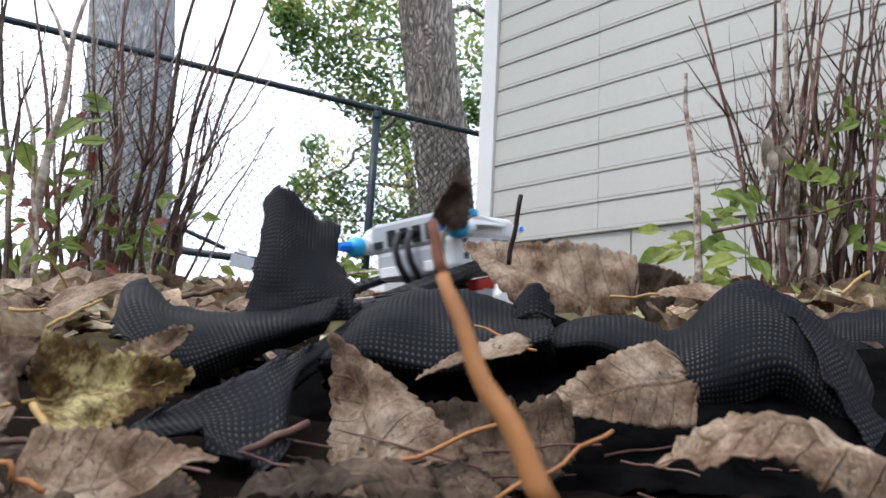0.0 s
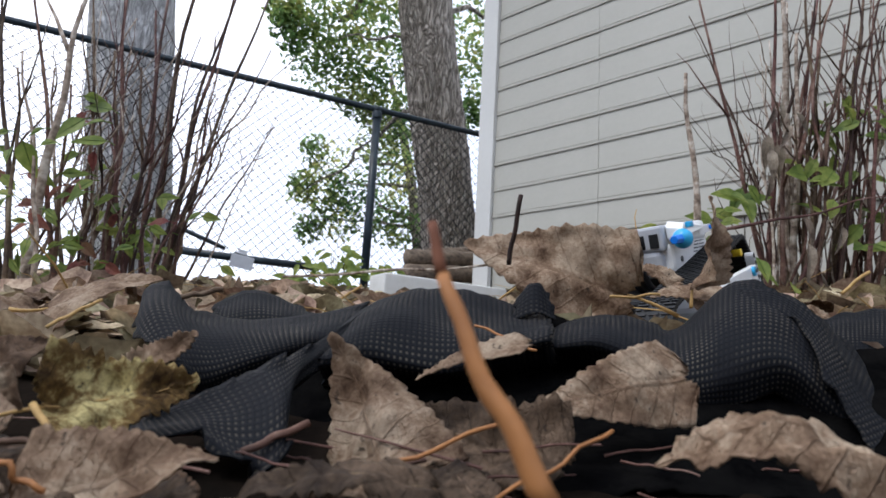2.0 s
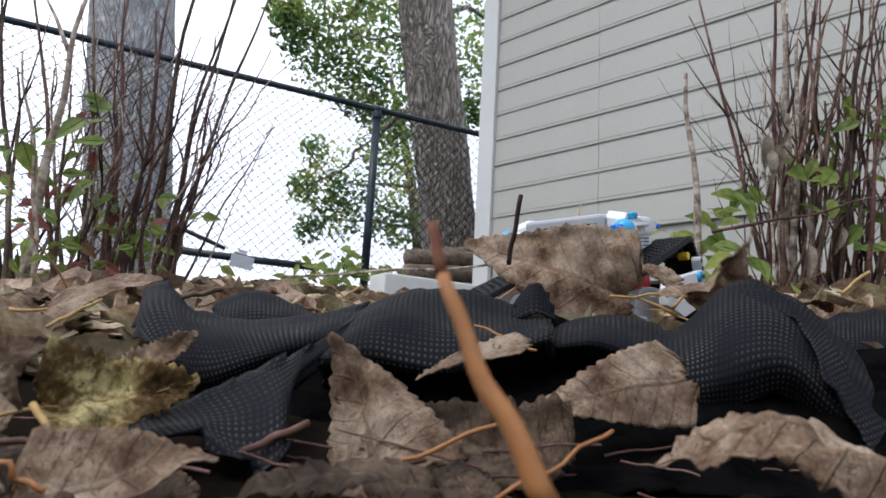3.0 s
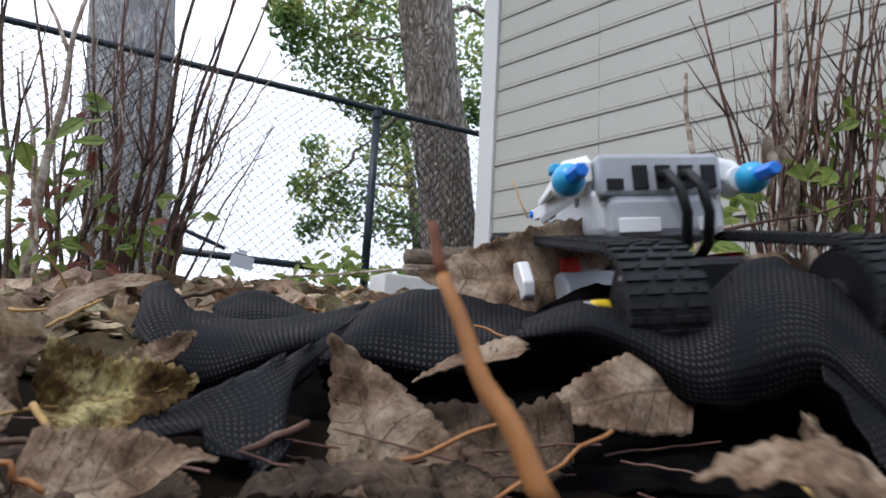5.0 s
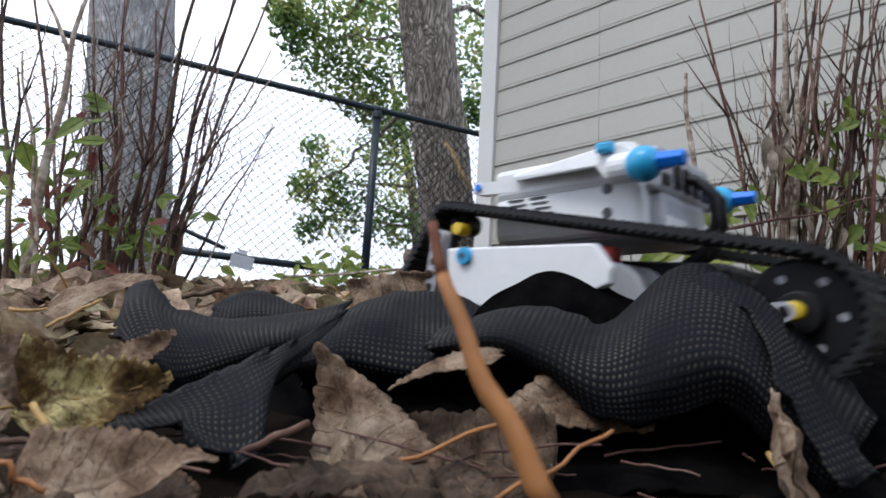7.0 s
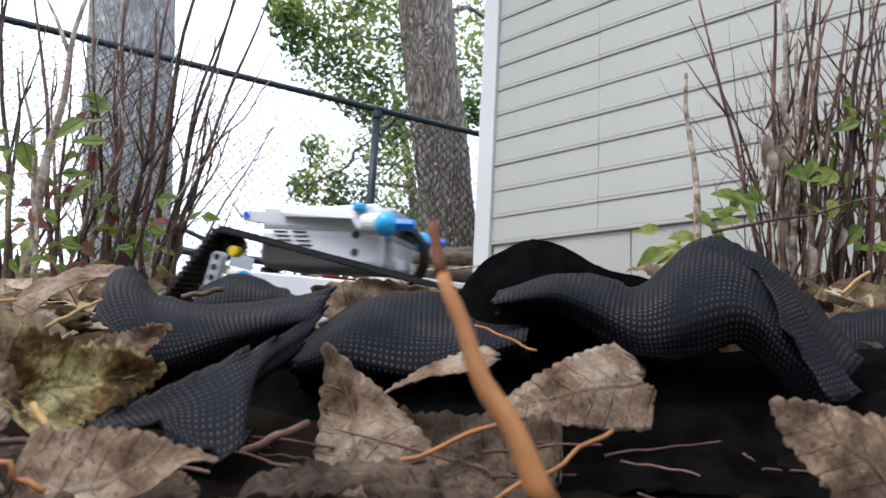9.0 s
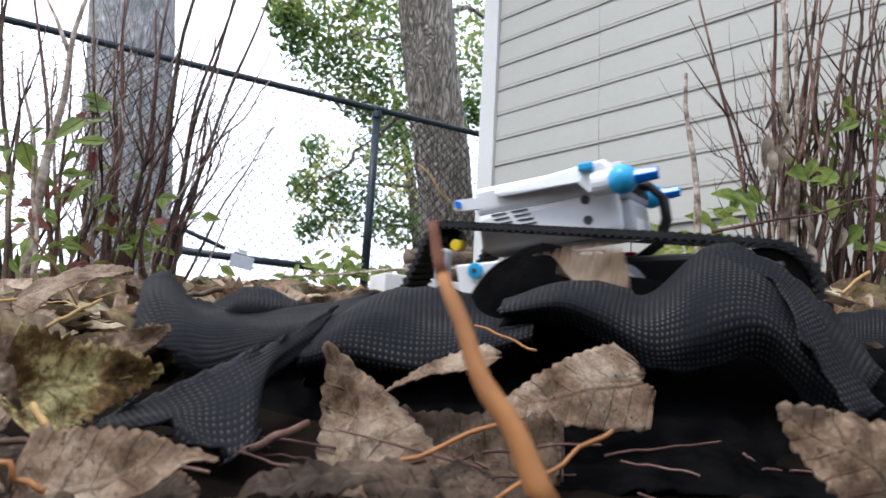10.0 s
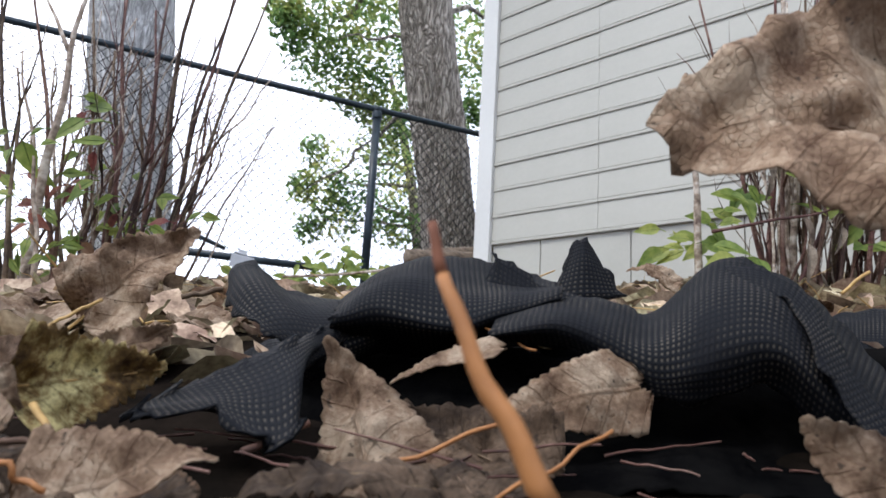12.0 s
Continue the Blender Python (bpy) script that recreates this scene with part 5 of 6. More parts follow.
CLOTH["tab"] = cloth_piece("weed_cloth", [
    [(0.043, 0.353, 0.102), (0.052, 0.352, 0.112), (0.061, 0.353, 0.106)],
    [(0.039, 0.346, 0.088), (0.051, 0.340, 0.092), (0.063, 0.346, 0.090)]], "small upright tab of black weed cloth", seed=7, wrinkle=0.0015)
CLOTH["left_back"] = cloth_piece("weed_cloth", [
    [(-0.142, 0.401, 0.093), (-0.121, 0.409, 0.105), (-0.094, 0.410, 0.097), (-0.078, 0.402, 0.090)],
    [(-0.138, 0.383, 0.083), (-0.111, 0.382, 0.088), (-0.087, 0.382, 0.086), (-0.070, 0.382, 0.083)],
    [(-0.137, 0.375, 0.071), (-0.107, 0.374, 0.072), (-0.084, 0.374, 0.074), (-0.064, 0.374, 0.075)]], "black weed cloth crumpled behind the fold", seed=8, wrinkle=0.003)
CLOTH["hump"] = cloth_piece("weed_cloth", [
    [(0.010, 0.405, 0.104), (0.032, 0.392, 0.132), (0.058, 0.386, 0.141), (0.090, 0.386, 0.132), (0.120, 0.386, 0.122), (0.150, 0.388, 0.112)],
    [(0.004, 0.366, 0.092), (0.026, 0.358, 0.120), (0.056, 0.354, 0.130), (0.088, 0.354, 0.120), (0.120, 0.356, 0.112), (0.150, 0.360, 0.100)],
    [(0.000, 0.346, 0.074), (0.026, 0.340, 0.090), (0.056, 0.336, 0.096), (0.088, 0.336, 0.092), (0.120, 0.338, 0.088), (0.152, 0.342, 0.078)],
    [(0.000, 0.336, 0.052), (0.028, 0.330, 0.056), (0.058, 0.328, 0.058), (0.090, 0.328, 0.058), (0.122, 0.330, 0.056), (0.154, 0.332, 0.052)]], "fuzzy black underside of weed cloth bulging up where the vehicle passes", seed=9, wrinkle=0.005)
CLOTH["late_wing"] = cloth_piece("weed_cloth", [
    [(0.027, 0.339, 0.125), (0.045, 0.336, 0.114), (0.066, 0.333, 0.104), (0.092, 0.329, 0.097)],
    [(0.025, 0.332, 0.107), (0.044, 0.329, 0.099), (0.064, 0.324, 0.094), (0.089, 0.320, 0.091)],
    [(0.024, 0.325, 0.092), (0.044, 0.321, 0.084), (0.063, 0.317, 0.079), (0.091, 0.317, 0.081)]], "folded wing of black weed cloth", seed=10, wrinkle=0.002)
CLOTH["late_cone"] = cloth_piece("weed_cloth", [
    [(0.078, 0.372, 0.140), (0.083, 0.369, 0.142), (0.088, 0.372, 0.140)],
    [(0.072, 0.373, 0.122), (0.082, 0.362, 0.125), (0.099, 0.373, 0.124)],
    [(0.064, 0.374, 0.103), (0.081, 0.358, 0.104), (0.109, 0.373, 0.108)]], "small cone of black weed cloth standing up", seed=11, wrinkle=0.001)
# sheet added to blacken the gaps under the leaves, shade as colour
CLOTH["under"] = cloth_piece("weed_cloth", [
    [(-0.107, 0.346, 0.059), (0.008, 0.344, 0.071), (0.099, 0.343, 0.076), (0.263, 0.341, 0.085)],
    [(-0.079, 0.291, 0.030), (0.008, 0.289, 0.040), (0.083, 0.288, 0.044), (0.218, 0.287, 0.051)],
    [(-0.056, 0.253, 0.016), (0.008, 0.253, 0.018), (0.073, 0.252, 0.021), (0.188, 0.250, 0.029)]], "weed cloth sheet spread flat under leaves, near-black as painted shade", seed=12, wrinkle=0.006)
CLOTH["behind"] = cloth_piece("weed_cloth", [
    [(0.249, 0.420, 0.104), (0.268, 0.420, 0.112), (0.295, 0.420, 0.116), (0.325, 0.420, 0.114)],
    [(0.236, 0.400, 0.089), (0.248, 0.390, 0.093), (0.273, 0.390, 0.094), (0.300, 0.390, 0.092)],
    [(0.223, 0.380, 0.058), (0.233, 0.370, 0.059), (0.256, 0.370, 0.060), (0.282, 0.370, 0.062)]], "black weed cloth sagging behind the ridge", seed=13, wrinkle=0.002)
# second sheet, its near-black colour filling the shaded hollow at the right
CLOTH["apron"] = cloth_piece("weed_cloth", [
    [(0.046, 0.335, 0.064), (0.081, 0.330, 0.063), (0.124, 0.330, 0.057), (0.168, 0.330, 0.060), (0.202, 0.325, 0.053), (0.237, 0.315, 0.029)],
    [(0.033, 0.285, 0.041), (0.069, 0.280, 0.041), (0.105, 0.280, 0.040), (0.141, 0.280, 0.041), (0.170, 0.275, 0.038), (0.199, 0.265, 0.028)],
    [(0.023, 0.225, 0.019), (0.055, 0.225, 0.021), (0.084, 0.225, 0.023), (0.113, 0.225, 0.023), (0.135, 0.220, 0.024), (0.161, 0.215, 0.025)]], "underside of weed cloth spread under the leaves, blackened as painted shade", seed=14, wrinkle=0.004)
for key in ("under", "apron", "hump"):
    CLOTH[key].data.materials[0] = M["cloth_back_shade"]


# ---- tracked toy vehicle ----
def beam(bm, n, at=Matrix(), w=0.0075, pitch=0.008):
    """A studless beam with n holes along x, its holes through y."""
    ln = (n - 1) * pitch
    prof = []
    for k in range(9):
        a = math.pi / 2 + math.pi * k / 8
        prof.append((-ln / 2 + w / 2 * math.cos(a), w / 2 * math.sin(a)))
    for k in range(9):
        a = -math.pi / 2 + math.pi * k / 8
        prof.append((ln / 2 + w / 2 * math.cos(a), w / 2 * math.sin(a)))
    f = [bm.verts.new(at @ Vector((x, -w / 2, z))) for x, z in prof]
    b = [bm.verts.new(at @ Vector((x, w / 2, z))) for x, z in prof]
    m = len(prof)
    bm.faces.new(f)
    bm.faces.new(b[::-1])
    for k in range(m):
        bm.faces.new((f[k], b[k], b[(k + 1) % m], f[(k + 1) % m]))


def holes(bm, n, at=Matrix(), w=0.0075, pitch=0.008):
    for k in range(n):
        x = (k - (n - 1) / 2) * pitch
        for s in (-1, 1):
            drum(bm, 0.0025, 0.0025, 0.0008, at @ pose(x, s * w / 2, 0, 90), 12)


def track_path(n=150):
    """The belt's loop: large rear wheel, low front wheel, raised front idler."""
    circles = [(-0.119, 0.033, 0.0265), (0.112, 0.014, 0.016), (0.084, 0.0755, 0.009)]
    out = []
    for i, (x, z, r) in enumerate(circles):
        px_, pz, pr = circles[i - 1]
        nx, nz, nr = circles[(i + 1) % 3]

        def tangent(ax, az, ar, bx, bz, br):
            d = math.hypot(bx - ax, bz - az)
            base = math.atan2(bz - az, bx - ax)
            return base - math.acos((ar - br) / d)

        a0 = tangent(px_, pz, pr, x, z, r)
        a1 = tangent(x, z, r, nx, nz, nr)
        while a1 < a0:
            a1 += 2 * math.pi
        for k in range(13):
            a = a0 + (a1 - a0) * k / 12
            out.append((x + r * math.cos(a), z + r * math.sin(a)))
    # even steps along the loop
    pts = out + [out[0]]
    seg = [math.dist(a, b) for a, b in zip(pts, pts[1:])]
    total, res = sum(seg), []
    for k in range(n):
        s = total * k / n
        i = 0
        while s > seg[i]:
            s -= seg[i]
            i += 1
        f = s / seg[i] if seg[i] else 0
        res.append((pts[i][0] + (pts[i + 1][0] - pts[i][0]) * f, pts[i][1] + (pts[i + 1][1] - pts[i][1]) * f))
    return res


def build_belt(parent, y0, y1):
    loop = track_path(240)
    n = len(loop)
    bm = bmesh.new()
    rings = []
    for k, (x, z) in enumerate(loop):
        a, b = loop[k - 1], loop[(k + 1) % n]
        t = Vector((b[0] - a[0], 0, b[1] - a[1])).normalized()
        nr = Vector((t.z, 0, -t.x))
        c = Vector((x, 0, z))
        rings.append([bm.verts.new(c + nr * o + Vector((0, y, 0))) for y, o in ((y0, 0), (y0, 0.0026), (y1, 0.0026), (y1, 0))])
    for k in range(n):
        a, b = rings[k], rings[(k + 1) % n]
        for j in range(4):
            bm.faces.new((a[j], b[j], b[(j + 1) % 4], a[(j + 1) % 4]))
    bmesh.ops.recalc_face_normals(bm, faces=bm.faces)
    belt = part("belt", bm, "rubber", parent, "black rubber track belt")
    bm = bmesh.new()
    w = y1 - y0
    for k in range(0, n, 2):
        x, z = loop[k]
        a, b = loop[k - 1], loop[(k + 1) % n]
        t = Vector((b[0] - a[0], 0, b[1] - a[1])).normalized()
        nr = Vector((t.z, 0, -t.x))
        m = Matrix(((t.x, 0, nr.x, x), (0, 1, 0, 0), (t.z, 0, nr.z, z), (0, 0, 0, 1)))
        odd = (k // 2) % 2
        for lo, hi in (((0.0, 0.3), (0.38, 0.62), (0.7, 1.0)) if odd else ((0.0, 0.16), (0.22, 0.46), (0.54, 0.78), (0.84, 1.0))):
            box(bm, (0.0026, (hi - lo) * w, 0.0016), m @ pose(0, y0 + (lo + hi) / 2 * w, 0.0032))
        box(bm, (0.0024, w, 0.0016), m @ pose(0, (y0 + y1) / 2, -0.0007))
    part("tread", bm, "rubber", belt, "moulded rubber track cleats")
    return belt


def build_vehicle():
    v = tagged(new("toy_vehicle"), "tracked toy robot of white, grey and azure construction-set plastic", "toy robot")
    for s in (1, -1):
        y0, y1 = (0.040, 0.075) if s > 0 else (-0.075, -0.040)
        build_belt(v, y0, y1)
        for x, z, r, name in ((-0.119, 0.033, 0.0245, "rear_wheel"), (0.112, 0.014, 0.014, "front_wheel"), (0.084, 0.0755, 0.0075, "idler_wheel")):
            bm = bmesh.new()
            drum(bm, r, r, 0.018, pose(x, s * 0.052, z, 90), 28, 0.002)
            drum(bm, r * 0.4, r * 0.4, 0.026, pose(x, s * 0.053, z, 90), 20, 0.001)
            w = part(name, bm, "black", v, "black plastic track wheel")
            if r > 0.02:
                for k in range(6):
                    a = k * math.pi / 3
                    bm = bmesh.new()
                    drum(bm, 0.0019, 0.0019, 0.0006, pose(x + 0.0165 * math.cos(a), s * 0.0612, z + 0.0165 * math.sin(a), 90), 14)
                    part("wheel_hole", bm, "grey", w, "light opening in the wheel")
        bm = bmesh.new()
        drum(bm, 0.0042, 0.0042, 0.008, pose(-0.120, s * 0.076, 0.0335, 90), 16, 0.0008)
        part("rear_bush", bm, "yellowp", v, "yellow axle bush")
        bm = bmesh.new()
        drum(bm, 0.0042, 0.0042, 0.01, pose(0.072, s * 0.070, 0.070, 90), 16, 0.0008)
        part("front_bush", bm, "yellowp", v, "yellow axle bush")
        bm = bmesh.new()
        m = pose(0.080, s * 0.0805, 0.048, 0, 84)
        beam(bm, 5, m, 0.0085)
        b = part("upright_beam", bm, "grey", v, "grey perforated beam")
        bm = bmesh.new()
        holes(bm, 5, m, 0.0085)
        part("beam_hole", bm, "black", b, "dark round beam holes")
        bm = bmesh.new()
        m = pose(-0.094, s * 0.0775, 0.0275, 0, 13)
        beam(bm, 7, m, 0.0085)
        box(bm, (0.018, 0.012, 0.022), pose(-0.060, s * 0.068, 0.0235, 0, 12), 0.002)
        b = part("lower_beam", bm, "grey", v, "grey perforated beam")
        bm = bmesh.new()
        holes(bm, 7, m, 0.0085)
        part("beam_hole", bm, "black", b, "dark round beam holes")
        # white side panel, chamfered at its rear
        bm = bmesh.new()
        prof = [(0.062, 0.024), (0.066, 0.056), (-0.032, 0.060), (-0.042, 0.048), (-0.042, 0.040), (0.0, 0.022)]
        f = [bm.verts.new((x, s * 0.0885, z)) for x, z in prof]
        k = [bm.verts.new((x, s * 0.0815, z)) for x, z in prof]
        bm.faces.new(f)
        bm.faces.new(k[::-1])
        for i in range(len(prof)):
            j = (i + 1) % len(prof)
            bm.faces.new((f[i], k[i], k[j], f[j]))
        bmesh.ops.recalc_face_normals(bm, faces=bm.faces)
        bmesh.ops.bevel(bm, geom=list(bm.edges), offset=0.0012, segments=2, profile=0.5, affect="EDGES")
        p = part("side_panel", bm, "white", v, "white plastic side panel")
        bm = bmesh.new()
        drum(bm, 0.0052, 0.0052, 0.004, pose(0.051, s * 0.0895, 0.0515, 90), 20, 0.0006)
        part("connector", bm, "azure", p, "azure round connector")
        bm = bmesh.new()
        drum(bm, 0.0019, 0.0019, 0.0006, pose(0.051, s * 0.092, 0.0515, 90), 8)
        part("connector_core", bm, "dgrey", p)
    # chassis
    bm = bmesh.new()
    box(bm, (0.15, 0.062, 0.03), pose(-0.005, 0, 0.042), 0.004)
    box(bm, (0.03, 0.07, 0.012), pose(-0.095, 0, 0.03), 0.002)
    box(bm, (0.03, 0.15, 0.008), pose(0.045, 0, 0.045), 0.002)
    part("chassis", bm, "black", v, "black plastic chassis")
    for s in (1, -1):
        bm = bmesh.new()
        drum(bm, 0.019, 0.019, 0.044, pose(-0.03, s * 0.042, 0.034, 90), 24, 0.002)
        box(bm, (0.05, 0.03, 0.022), pose(0.0, s * 0.046, 0.04, 0, 12), 0.004)
        part("motor", bm, "grey", v, "grey drive motor")
        bm = bmesh.new()
        box(bm, (0.032, 0.012, 0.012), pose(-0.012, s * 0.054, 0.056), 0.002)
        part("motor_cap", bm, "red", v, "red motor cap")
    # control brick, leaning nose-down
    tilt = pose(0, 0, 0, 0, 5, 0)
    m = Matrix.Translation((0.013, 0, 0.0925)) @ tilt
    bm = bmesh.new()
    box(bm, (0.110, 0.078, 0.026), m @ pose(0, 0, 0.012), 0.003)
    box(bm, (0.110, 0.070, 0.028), m @ pose(0, 0, -0.013), 0.006)
    brick = part("control_brick", bm, "grey", v, "grey programmable control brick")
    bm = bmesh.new()
    box(bm, (0.100, 0.086, 0.021), m @ pose(0.006, 0, 0.0145), 0.004)
    box(bm, (0.104, 0.086, 0.030), m @ pose(0.004, 0, -0.009), 0.005)
    part("shell", bm, "white", brick, "white plastic shell")
    for s in (1, -1):
        for k in range(4):
            for r in range(2):
                bm = bmesh.new()
                box(bm, (0.012, 0.0008, 0.0012), m @ pose(0.022 - 0.002 * k + r * 0.016, s * 0.0432, 0.003 - 0.0035 * k))
                part("vent_slot", bm, "dgrey", brick)
    for k in range(4):
        bm = bmesh.new()
        box(bm, (0.002, 0.009, 0.014), m @ pose(-0.0555, 0.014 - 0.0145 * k, 0.010))
        part("port", bm, "black", brick, "dark cable socket")
    bm = bmesh.new()
    box(bm, (0.002, 0.010, 0.006), m @ pose(-0.0555, 0.030, 0.006))
    part("usb_port", bm, "black", brick, "small dark socket")
    for y, w in ((0.017, 0.026), (-0.025, 0.010)):
        bm = bmesh.new()
        box(bm, (0.002, w, 0.009), m @ pose(-0.0555, y, -0.019), 0.0008)
        part("label_plate", bm, "white", brick, "white label plate")
    for y in (0.001, -0.0125):
        bm = bmesh.new()
        tube(bm, [m @ Vector(q) for q in ((-0.052, y, 0.012), (-0.062, y - 0.001, 0.010), (-0.070, y - 0.003, 0.0), (-0.070, y - 0.006, -0.015), (-0.062, y - 0.008, -0.032), (-0.04, y - 0.008, -0.045))], 0.0031, 10)
        part("cable", bm, "black", brick, "black cable", True)
    for s in (1, -1):
        # winged white panel, ball and spike
        bm = bmesh.new()
        prof = [(0.040, 0.0), (-0.040, 0.006), (-0.046, 0.0), (-0.046, -0.012), (-0.030, -0.014), (-0.024, -0.006), (0.036, -0.004)]
        f = [bm.verts.new(m @ Vector((x - 0.002, s * 0.040, z + 0.022))) for x, z in prof]
        k = [bm.verts.new(m @ Vector((x - 0.002, s * (0.057 if x < 0 else 0.048), z + 0.018))) for x, z in prof]
        bm.faces.new(f)
        bm.faces.new(k[::-1])
        for i in range(len(prof)):
            j = (i + 1) % len(prof)
            bm.faces.new((f[i], k[i], k[j], f[j]))
        bmesh.ops.recalc_face_normals(bm, faces=bm.faces)
        bmesh.ops.bevel(bm, geom=list(bm.edges), offset=0.001, segments=2, profile=0.5, affect="EDGES")
        drum(bm, 0.0085, 0.0085, 0.016, m @ pose(-0.043, s * 0.054, 0.0095, 0, 90), 18, 0.001)
        wing = part("wing_panel", bm, "white", v, "white winged side panel")
        bm = bmesh.new()
        box(bm, (0.010, 0.006, 0.006), m @ pose(-0.033, s * 0.0585, 0.0215), 0.0015)
        part("clip", bm, "azure", wing, "azure clip")
        bm = bmesh.new()
        for z in (0.002, -0.012):
            drum(bm, 0.0032, 0.0032, 0.0008, m @ pose(-0.026, s * 0.0432, z, 90), 12)
        part("pin_hole", bm, "dgrey", wing, "dark pin holes")
        bm = bmesh.new()
        bmesh.ops.create_uvsphere(bm, u_segments=24, v_segments=14, radius=0.0098, matrix=m @ pose(-0.0553, s * 0.0583, 0.0087))
        ball = part("ball", bm, "azure", v, "azure ball joint", True)
        bm = bmesh.new()
        drum(bm, 0.0056, 0.0044, 0.018, m @ pose(-0.0685, s * 0.0583, 0.0088, 0, -90), 6, 0.0008)
        part("spike", bm, "blue", ball, "translucent-looking blue tooth")
        # front arms with axle ends
        bm = bmesh.new()
        beam(bm, 5, m @ pose(0.053, s * 0.039, 0.0140, 0, -4), 0.0085)
        arm = part("front_arm", bm, "white", v, "white front arm")
        bm = bmesh.new()
        drum(bm, 0.0026, 0.0026, 0.012, m @ pose(0.069, s * 0.039, 0.0155, 90), 12)
        part("axle_end", bm, "blue", arm, "blue axle end")
    bm = bmesh.new()
    tube(bm, [(0.086, 0.046, 0.100), (0.096, 0.048, 0.113), (0.103, 0.050, 0.127), (0.113, 0.050, 0.136)], [0.0008, 0.0008, 0.0007, 0.0005], 6)
    part("caught_straw", bm, "straw", v, "yellow straw caught on the front axle", True)
    return v


VEHICLE = build_vehicle()


# ---- what moves ----
def glide(ob, rows):
    """Rows of seconds, place and a turn (degrees about the world's axes) from how the thing was built; it rests before and after."""
    turn = ob.matrix_basis.to_3x3()
    out = [(t, Matrix.Translation(p) @ pose(0, 0, 0, *r) @ turn.to_4x4()) for t, p, r in rows]
    if out[0][0] > 0:
        out.insert(0, (0.0, out[0][1]))
    if out[-1][0] < 12:
        out.append((12.0, out[-1][1]))
    walk(ob, out)


def sway(ob, rows):
    """Rows of seconds, offset in metres and a turn, from the place where the thing was built."""
    home = ob.matrix_basis.translation.copy()
    glide(ob, [(t, home + Vector(d), r) for t, d, r in rows])


def motions():
    walk(VEHICLE, [
        (0.0, pose(0.012, 0.580, 0.078, -4, -14, 52)),
        (0.2, pose(0.050, 0.578, 0.079, -7, -10, 60)),
        (0.5, pose(0.119, 0.615, 0.084, -8.0, -8.5, 63.5)),
        (1.0, pose(0.194, 0.673, 0.105, -5.1, -18.9, 45.9)),
        (1.5, pose(0.249, 0.722, 0.116, -2.7, -19.3, 38.8)),
        (2.0, pose(0.243, 0.688, 0.110, -3.2, -20.0, 48.0)),
        (2.45, pose(0.243, 0.685, 0.109, -3.2, -20.0, 50.0)),
        (2.8, pose(0.175, 0.636, 0.098, -2.9, -17.0, 49.5)),
        (3.2, pose(0.148, 0.609, 0.096, 2.0, -16.0, 55.5)),
        (4.8, pose(0.130, 0.458, 0.080, -4.6, -8.1, 96.1)),
        (5.2, pose(0.136, 0.374, 0.078, -7.3, -4.5, 100.4)),
        (5.5, pose(0.143, 0.350, 0.079, -6.2, -4.8, 106.5)),
        (5.7, pose(0.148, 0.353, 0.079, -5.5, -4.7, 114.1)),
        (6.0, pose(0.140, 0.366, 0.077, -6.7, -5.3, 120.2)),
        (6.6, pose(0.144, 0.386, 0.081, -3.2, -2.5, 140.7)),
        (7.0, pose(0.109, 0.402, 0.076, -3.6, -5.8, 137.9)),
        (7.2, pose(0.068, 0.419, 0.068, -8.1, -8.3, 139.5)),
        (8.8, pose(-0.109, 0.549, 0.071, -4.1, -7.3, 170.2)),
        (9.2, pose(-0.026, 0.532, 0.071, -6.7, -4.1, 165.8)),
        (9.6, pose(0.058, 0.505, 0.074, -7.4, -3.7, 158.6)),
        (10.0, pose(0.113, 0.475, 0.092, -10.0, 1.2, 152.4)),
        (10.4, pose(0.179, 0.431, 0.092, -10.4, 1.1, 145.5)),
        (10.8, pose(0.234, 0.367, 0.089, -9.9, -5.8, 135.2)),
        (11.2, pose(0.251, 0.318, 0.071, -10.8, -14.6, 143.0)),
        (11.4, pose(0.318, 0.290, 0.072, -9, -10, 143)),
        (11.6, pose(0.42, 0.26, 0.07, -7, -6, 143)),
        (12.0, pose(0.56, 0.20, 0.06, -6, -5, 143)),
    ])
    o = (0, 0, 0)
    # cloth, pulled and lifted as the vehicle drives over it
    sway(CLOTH["raised"], [(0.0, o, o), (0.15, (-0.01, 0, -0.012), (8, 0, -8)), (0.4, (-0.02, 0.0, -0.055), (35, 0, 0)), (0.6, (-0.01, 0, -0.085), (60, 0, 0)), (9.9, (-0.01, 0, -0.085), (60, 0, 0)),
                           (10.15, (0.01, 0, -0.03), (20, 0, 0)), (10.3, (0.02, 0, -0.008), (0, 12, 0)), (10.4, (0.03, 0, -0.03), (15, 10, 0)), (10.55, (0.03, 0, -0.075), (50, 0, 0))])
    sway(CLOTH["roll"], [(0.00, (-0.012, 0.000, 0.004), (0, -3, 0)), (0.40, (0.000, 0.000, 0.000), o), (4.90, (0.000, 0.000, 0.000), o), (5.40, (-0.004, 0.000, 0.000), o), (7.20, (-0.011, 0.000, 0.000), o), (8.80, (-0.019, -0.007, 0.007), o), (9.70, (-0.018, -0.007, 0.006), o), (10.00, (0.004, -0.010, 0.005), o), (10.25, (0.040, -0.015, 0.010), o), (10.50, (0.047, -0.017, 0.012), o), (11.20, (0.055, -0.017, 0.013), o), (12.00, (0.056, -0.017, 0.013), o)])
